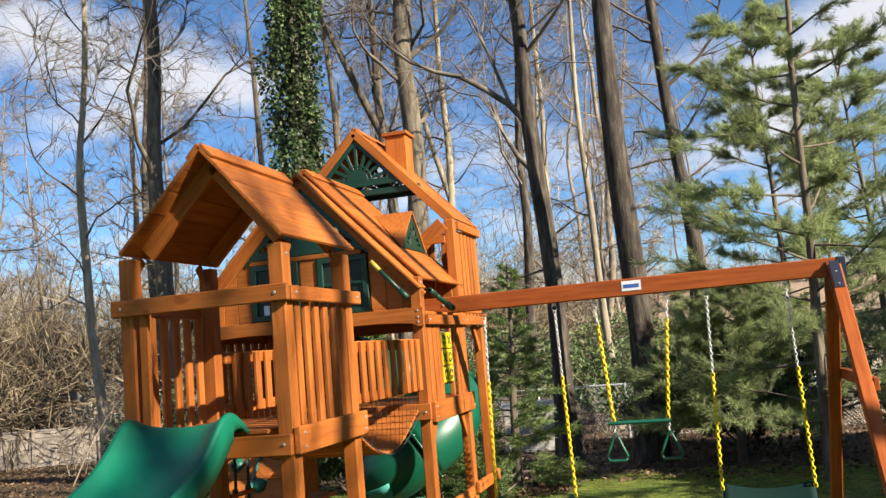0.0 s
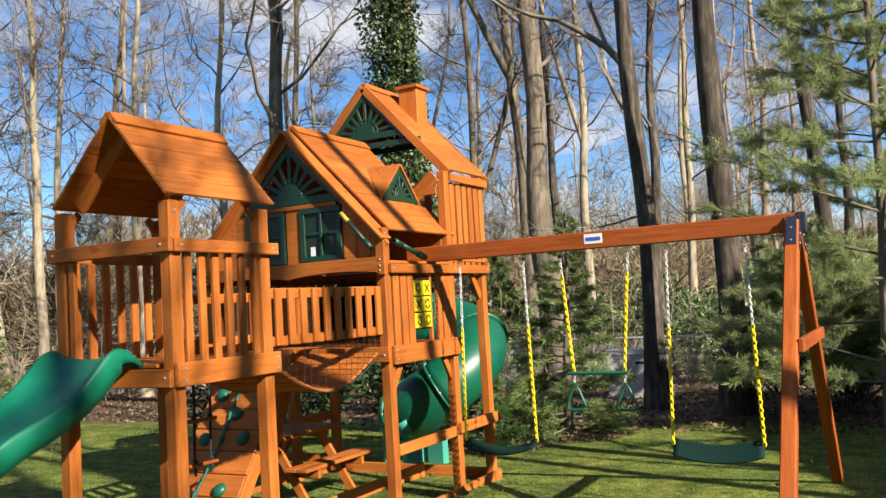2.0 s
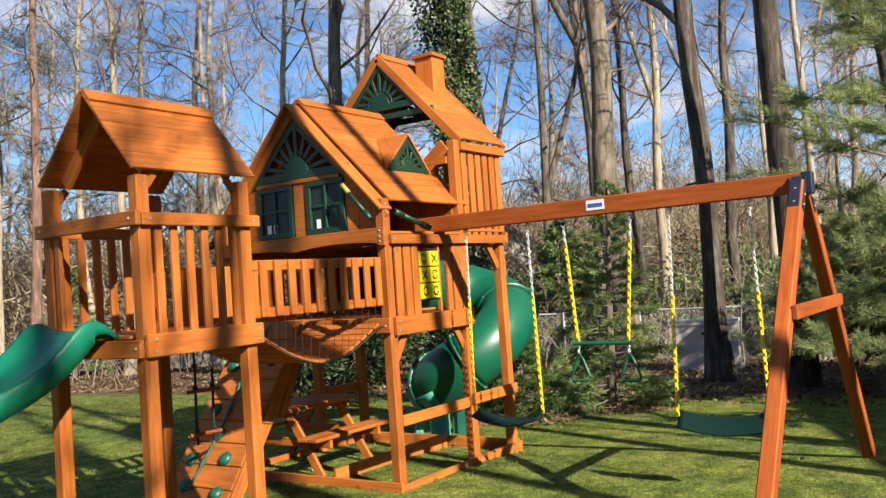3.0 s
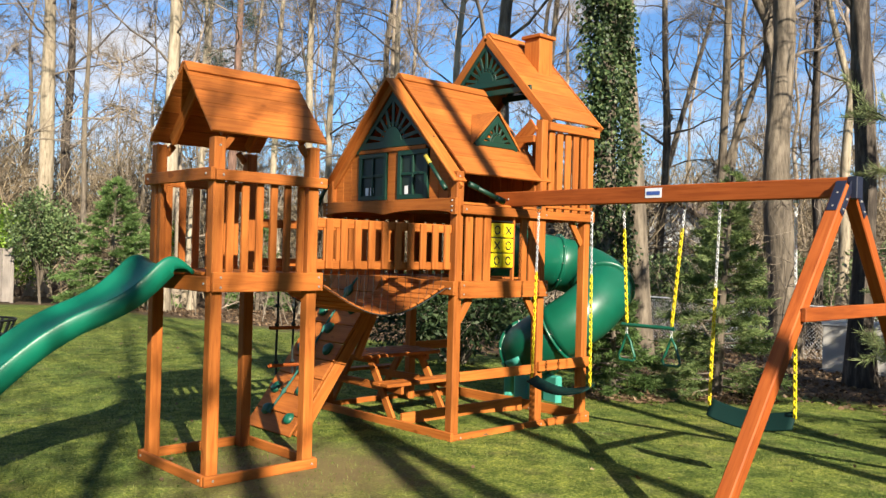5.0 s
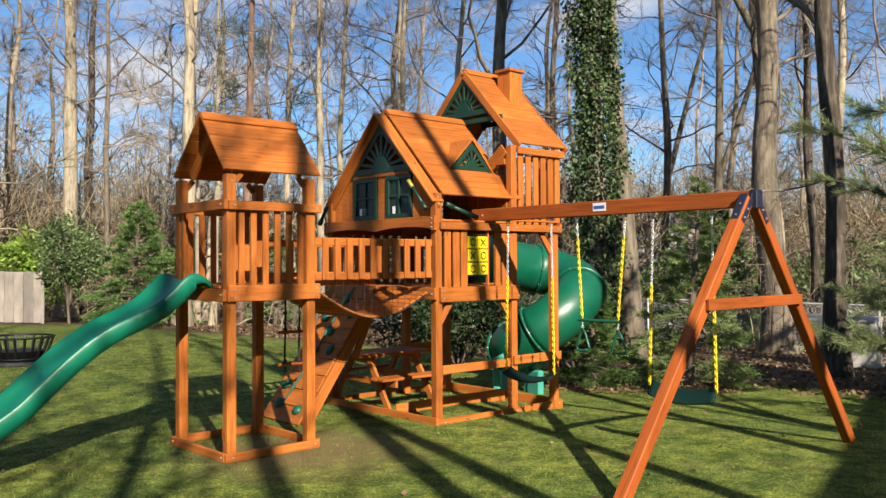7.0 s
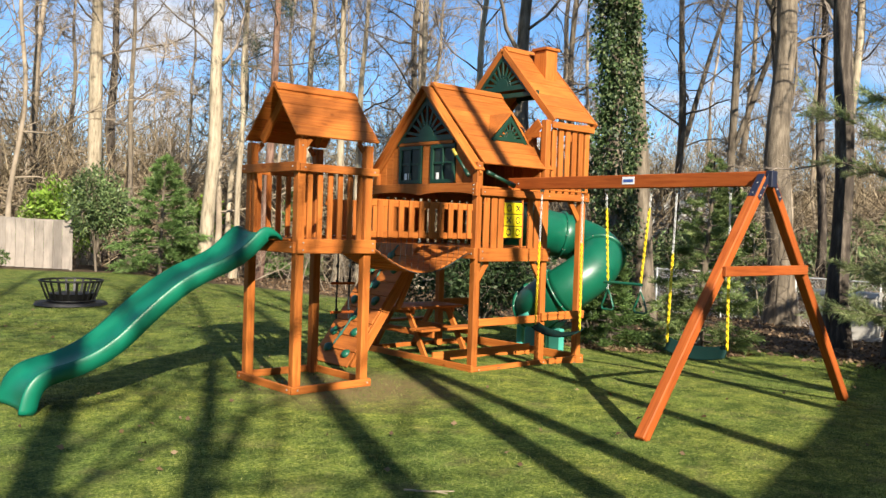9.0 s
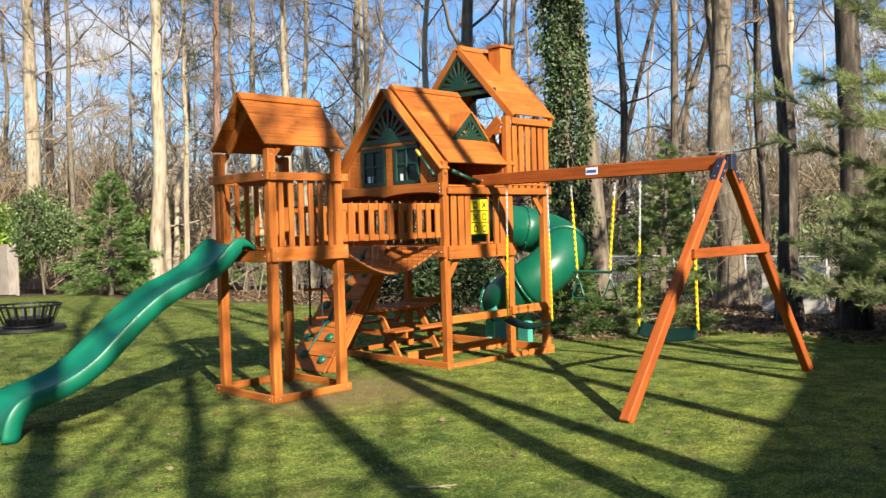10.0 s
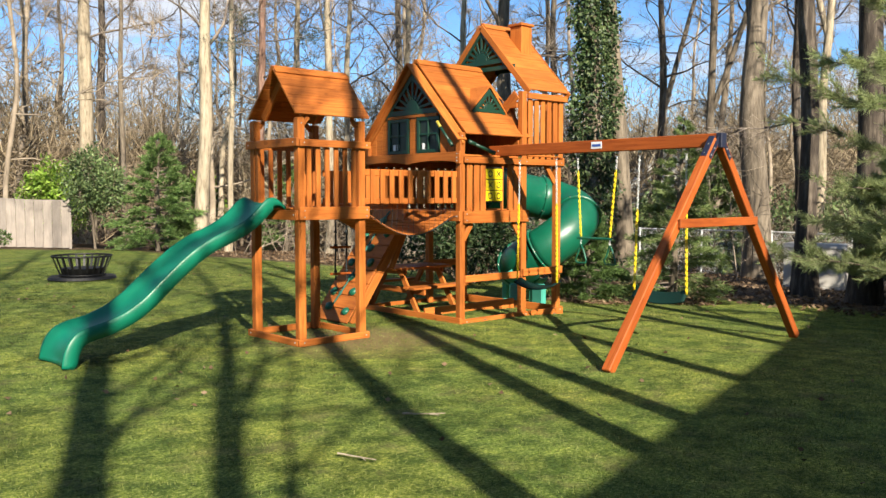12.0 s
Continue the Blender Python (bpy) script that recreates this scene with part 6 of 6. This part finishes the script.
def wire_fence():
    """A chain-link fence on thin steel posts among the trees."""
    t = empty("chain_link_fence", 20.2, 2.0, -0.9)
    ys = np.arange(-7.0, 12.1, 2.4)
    for y in ys:
        z = float(ground_z(20.2, y))
        tube("fence_post", [(20.2, y, z - 0.05), (20.2, y, z + 0.6), (20.2, y, z + 1.49)], 0.03, 8, ZINC, t)
    tube("top_rail", [(20.2, y, float(ground_z(20.2, y)) + 1.45) for y in ys], 0.021, 8, ZINC, t)
    pieces = []
    for k in range(190):
        y = -7.0 + k * 0.1
        z = float(ground_z(20.2, y)) + 0.03
        for s in (-1, 1):
            e = y + s * 1.40
            if -7.0 <= e <= 12.0:
                pieces.append(tube_arrays([(20.2, y, z), (20.2, e, z + 1.40)], 0.0028, 3))
    v, f = gather(pieces)
    arrays("wire_mesh", v, f, ZINC, t, "thin galvanised wire mesh")
    return tagged(t, "galvanised chain-link fence among the trees", "fence")


wire_fence()


# ---- things round the lawn ----
GEN_GREY = plastic("light_grey_housing", (0.386, 0.37, 0.336), 0.5, 0.08)


def generator():
    x, y = 17.05, 2.15
    z = float(ground_z(x, y))
    t = empty("standby_generator", x, y, z)
    m = Matrix.Translation((x, y, z)) @ pose(0, 0, 0, 0, 0, 12)
    part("pad", block_bm(0.9, 1.55, 0.10, 0.01), rough_surface("pad_concrete", [(0.3, (0.25, 0.24, 0.22)), (0.7, (0.42, 0.40, 0.38))], 8.0), t, "concrete pad", m @ pose(0, 0, 0.03))
    part("housing", block_bm(0.80, 1.46, 0.98, 0.025, 2), GEN_GREY, t, "light grey steel housing", m @ pose(0, 0, 0.57))
    lid = [(-0.43, 0.0), (0.43, 0.0), (0.36, 0.10), (-0.36, 0.10)]
    outline("lid", lid, 1.50, m @ pose(0, 0, 1.06, 90, 0, 0), GEN_GREY, t)
    part("print_bar", block_bm(0.006, 0.34, 0.07, 0.001), BLACK, t, "dark printed bar", m @ pose(-0.403, -0.10, 0.86))
    return tagged(t, "light grey standby generator on a concrete pad", "generator")


generator()


def fire_pit():
    x, y = 0.98, 9.12
    z = float(ground_z(x, y)) + 0.0
    t = empty("fire_pit", x, y, z)
    ang = np.linspace(0, 2 * math.pi, 41)[:-1]
    # stone-dark rim disc on the grass
    bm = bmesh.new()
    bmesh.ops.create_cone(bm, cap_ends=True, segments=40, radius1=0.63, radius2=0.60, depth=0.05)
    part("base_plate", bm, IRON, t, "dark round base", pose(x, y, z + 0.05))
    for r, h in ((0.40, 0.10), (0.54, 0.46)):
        tube("ring", [(x + r * math.cos(a), y + r * math.sin(a), z + h) for a in ang], 0.018, 8, IRON, t, "", True)
    for k in range(22):
        a = 2 * math.pi * k / 22
        c, s = math.cos(a), math.sin(a)
        board("bar", (x + 0.40 * c, y + 0.40 * s, z + 0.10), (x + 0.54 * c, y + 0.54 * s, z + 0.46), 0.045, 0.010, t, IRON, up=(-s, c, 0), bevel=0.002)
    bm = bmesh.new()
    bmesh.ops.create_cone(bm, cap_ends=True, segments=32, radius1=0.33, radius2=0.40, depth=0.14)
    part("bowl", bm, IRON, t, "", pose(x, y, z + 0.16))
    return tagged(t, "black iron basket fire pit standing on the lawn", "fire pit")


fire_pit()


# ---- houses ----
SIDING = rough_surface("white_siding", [(0.3, (0.571, 0.563, 0.538)), (0.7, (0.672, 0.664, 0.638))], 2.0, (1, 1, 6), 0.6, 0.1, 0.004)
SHINGLE = rough_surface("brown_roof_shingles", [(0.3, (0.109, 0.0798, 0.063)), (0.5, (0.168, 0.126, 0.0966)), (0.72, (0.235, 0.181, 0.143))], 6.0, (1, 1, 2), 0.9, 0.3, 0.01)
# made-up dark siding for the unseen house, so it bounces less light
LOW_BOUNCE_SIDING = rough_surface("low_bounce_brown_siding", [(0.3, (0.16, 0.12, 0.09)), (0.7, (0.22, 0.17, 0.13))], 2.0, (1, 1, 6), 0.7, 0.1, 0.004)
TAN_SHINGLE = rough_surface("tan_roof_shingles", [(0.3, (0.185, 0.13, 0.0924)), (0.5, (0.26, 0.189, 0.134)), (0.72, (0.336, 0.252, 0.185))], 6.0, (1, 1, 2), 0.9, 0.3, 0.01)
CREAM = rough_surface("cream_siding", [(0.3, (0.554, 0.504, 0.395)), (0.7, (0.655, 0.605, 0.487))], 2.0, (1, 1, 6), 0.6, 0.1, 0.004)


def house(name, cx, cy, cz, turn, lx, ly, eave, ridge, label, windows=4, over=0.45, siding=None, roof=None):
    """A gabled house, its ridge along its own x: walls, roof, windows with frames on both long sides."""
    siding, roof = siding or SIDING, roof or SHINGLE
    t = empty(name, cx, cy, cz)
    m = Matrix.Translation((cx, cy, cz)) @ pose(0, 0, 0, 0, 0, turn)
    hx, hy = lx / 2, ly / 2
    for sg in (-1, 1):
        part("wall", block_bm(lx, 0.2, eave, 0.0), siding, t, "", m @ pose(0, sg * (hy - 0.1), eave / 2))
        outline("gable_wall", [(-hy + 0.2, 0), (hy - 0.2, 0), (hy - 0.2, eave), (0, ridge - 0.08), (-hy + 0.2, eave)], 0.2,
                m @ Matrix.Translation((sg * (hx - 0.1), 0, 0)) @ Euler((radians(90), 0, radians(90))).to_matrix().to_4x4(), siding, t, "", 0)
        lean = math.atan2(ridge - eave, hy)
        L = math.hypot(hy, ridge - eave) + over
        c = Vector((0, sg * (hy / 2 + over / 2 * math.cos(lean)), (eave + ridge) / 2 - over / 2 * math.sin(lean) + 0.10))
        part("roof", block_bm(lx + 0.7, L, 0.16, 0.0), roof, t, "", m @ Matrix.Translation(c) @ pose(0, 0, 0, -sg * math.degrees(lean), 0, 0))
        for k in range(windows):
            x = -hx + lx * (k + 0.5) / windows
            w = part("window", block_bm(1.0, 0.05, 1.15, 0.01), SIDING, t, "white window frame", m @ pose(x, sg * (hy + 0.03), eave * 0.58))
            part("pane", block_bm(0.84, 0.02, 0.98, 0.0), DARK_GLASS, w, "dark window pane", m @ pose(x, sg * (hy + 0.058), eave * 0.58))
    return tagged(t, label, "house")


house("neighbour_house", 43.0, -8.8, -2.3, 90, 17.0, 8.0, 4.3, 5.8, "low cream house with a tan shingle roof beyond trees", 6, siding=CREAM, roof=TAN_SHINGLE)
house("neighbour_house", 37.0, 18.6, -2.6, 20, 7.0, 9.0, 4.2, 7.0, "white gabled house half hidden by trees", 2)
shrub("undergrowth_shrub", 511, 27.5, 13.6, 4.2, 3.4, 4500, 0.2, 0.09, HOLLY_LEAF, "straggling evergreen thicket before a white house", 0.1, 12)
house("neighbour_house", 33.0, 27.0, -1.6, 40, 3.2, 3.4, 2.9, 3.9, "white house behind the woods", 2)
house("neighbour_house", 4.0, 47.0, -1.2, 10, 9.0, 7.0, 3.2, 5.6, "pale house behind the fence", 3)
# the unseen house at the camera's back, whose shadow lies over the lawn
house("own_house", 0.80, -16.75, 0.0, 15.8, 23.0, 8.2, 5.4, 7.4, "unseen two-storey house by the lawn, brown to cut bounced light", 6, over=0.35, siding=LOW_BOUNCE_SIDING)


# ---- small things on the ground ----
def scatter(name, seed, count, x0, x1, y0, y1, length, width, mat, label, category, lift=0.012):
    rng = np.random.default_rng(seed)
    x, y = rng.uniform(x0, x1, count), rng.uniform(y0, y1, count)
    c = np.stack([x, y, ground_z(x, y) + lift + 0.01 * rng.random(count)], -1)
    w = np.stack([rng.normal(0, 1, count), rng.normal(0, 1, count), rng.normal(0, 0.18, count)], -1)
    v, f = leaf_arrays(c, w, length, width, rng, 0.2)
    return tagged(arrays(name, v, f, mat, None, ""), label, category, kind="stuff")


scatter("fallen_leaves", 601, 420, -6, 9, -6.5, 14, 0.052, 0.034, DRY_LEAF, "few dry brown leaves scattered on the lawn", "leaves", 0.02)
scatter("leaf_litter", 602, 26000, 9.2, 32, -9, 26, 0.095, 0.06, DRY_LEAF, "brown leaf litter under the trees", "leaves", 0.02)


def stick(seed, x, y, length, turn):
    rng = np.random.default_rng(seed)
    z = float(ground_z(x, y)) + 0.025
    t = empty("fallen_stick", x, y, z)
    p = bend(rng, (x, y, z), (math.cos(turn), math.sin(turn), 0.0), length, 7, 0.10, 0.0)
    p[:, 2] = z
    arrays("stem", *tube_arrays(p, np.linspace(0.007, 0.004, 8), 6), BARK_PALE, t, "", True)
    s, d = along(p, 0.6)
    q = bend(rng, s, side_way(rng, d, 0.6) * np.array([1, 1, 0]), length * 0.3, 4, 0.1, 0.0)
    q[:, 2] = z
    arrays("twig", *tube_arrays(q, np.linspace(0.006, 0.003, 5), 5), BARK_PALE, t, "", True)
    return tagged(t, "pale broken stick lying on the grass", "stick")


stick(701, -1.945, -3.489, 0.29, -1.2)
stick(702, -1.013, -2.994, 0.32, -0.72)


def mulch_ring(seed, x, y, r):
    rng = np.random.default_rng(seed)
    n = 900
    a, q = rng.uniform(0, 2 * math.pi, n), r * np.sqrt(rng.random(n))
    px, py = x + q * np.cos(a), y + q * np.sin(a)
    c = np.stack([px, py, ground_z(px, py) + 0.02 + 0.06 * (1 - q / r) * rng.random(n)], -1)
    w = np.stack([rng.normal(0, 1, n), rng.normal(0, 1, n), rng.normal(0, 0.3, n)], -1)
    v, f = leaf_arrays(c, w, 0.09, 0.035, rng, 0.1)
    return tagged(arrays("mulch_bed", v, f, DRY_LEAF, None, ""), "ring of brown bark mulch round a young fir", "mulch", kind="stuff")


mulch_ring(711, 6.75, 1.42, 0.85)
mulch_ring(712, 8.25, 0.72, 0.8)


# ---- grass ----
def grass():
    """Short blades over the part of the lawn that the walk passes, thinner farther off."""
    rng = np.random.default_rng(801)
    n = 270000
    x = rng.uniform(-6.5, 10.0, n)
    y = -6.5 + 21.0 * rng.random(n) ** 1.7
    z = ground_z(x, y)
    bare = np.array([noise.noise(Vector((a * 0.9, b * 0.9, 0.3))) for a, b in zip(x[::1], y[::1])])
    h = rng.uniform(0.010, 0.028, n) * (1.0 + 0.5 * bare)
    worn = (x > -0.1) & (x < 1.1) & (y > -0.25) & (y < 0.15)
    keep = (h > 0.012) & ~((x + 0.1 * y) > 9.6) & ~(worn & (rng.random(n) < 0.7))
    x, y, z, h = x[keep], y[keep], z[keep], h[keep]
    n = len(x)
    a = rng.uniform(0, 2 * np.pi, n)
    w = rng.uniform(0.0016, 0.0034, n) * (1 + 0.10 * np.clip(y + 4, 0, 12))
    tilt = rng.normal(0, 0.45, (n, 2)) * h[:, None]
    dx, dy = np.cos(a) * w, np.sin(a) * w
    v = np.stack([np.stack([x - dx, y - dy, z - 0.002], -1), np.stack([x + dx, y + dy, z - 0.002], -1), np.stack([x + tilt[:, 0], y + tilt[:, 1], z + h], -1)], 1).reshape(-1, 3)
    f = np.arange(3 * n).reshape(-1, 3)
    return tagged(arrays("grass", v, f, GRASS_BLADE, None, ""), "short mixed green and straw-coloured lawn grass", "grass", kind="stuff")


grass()
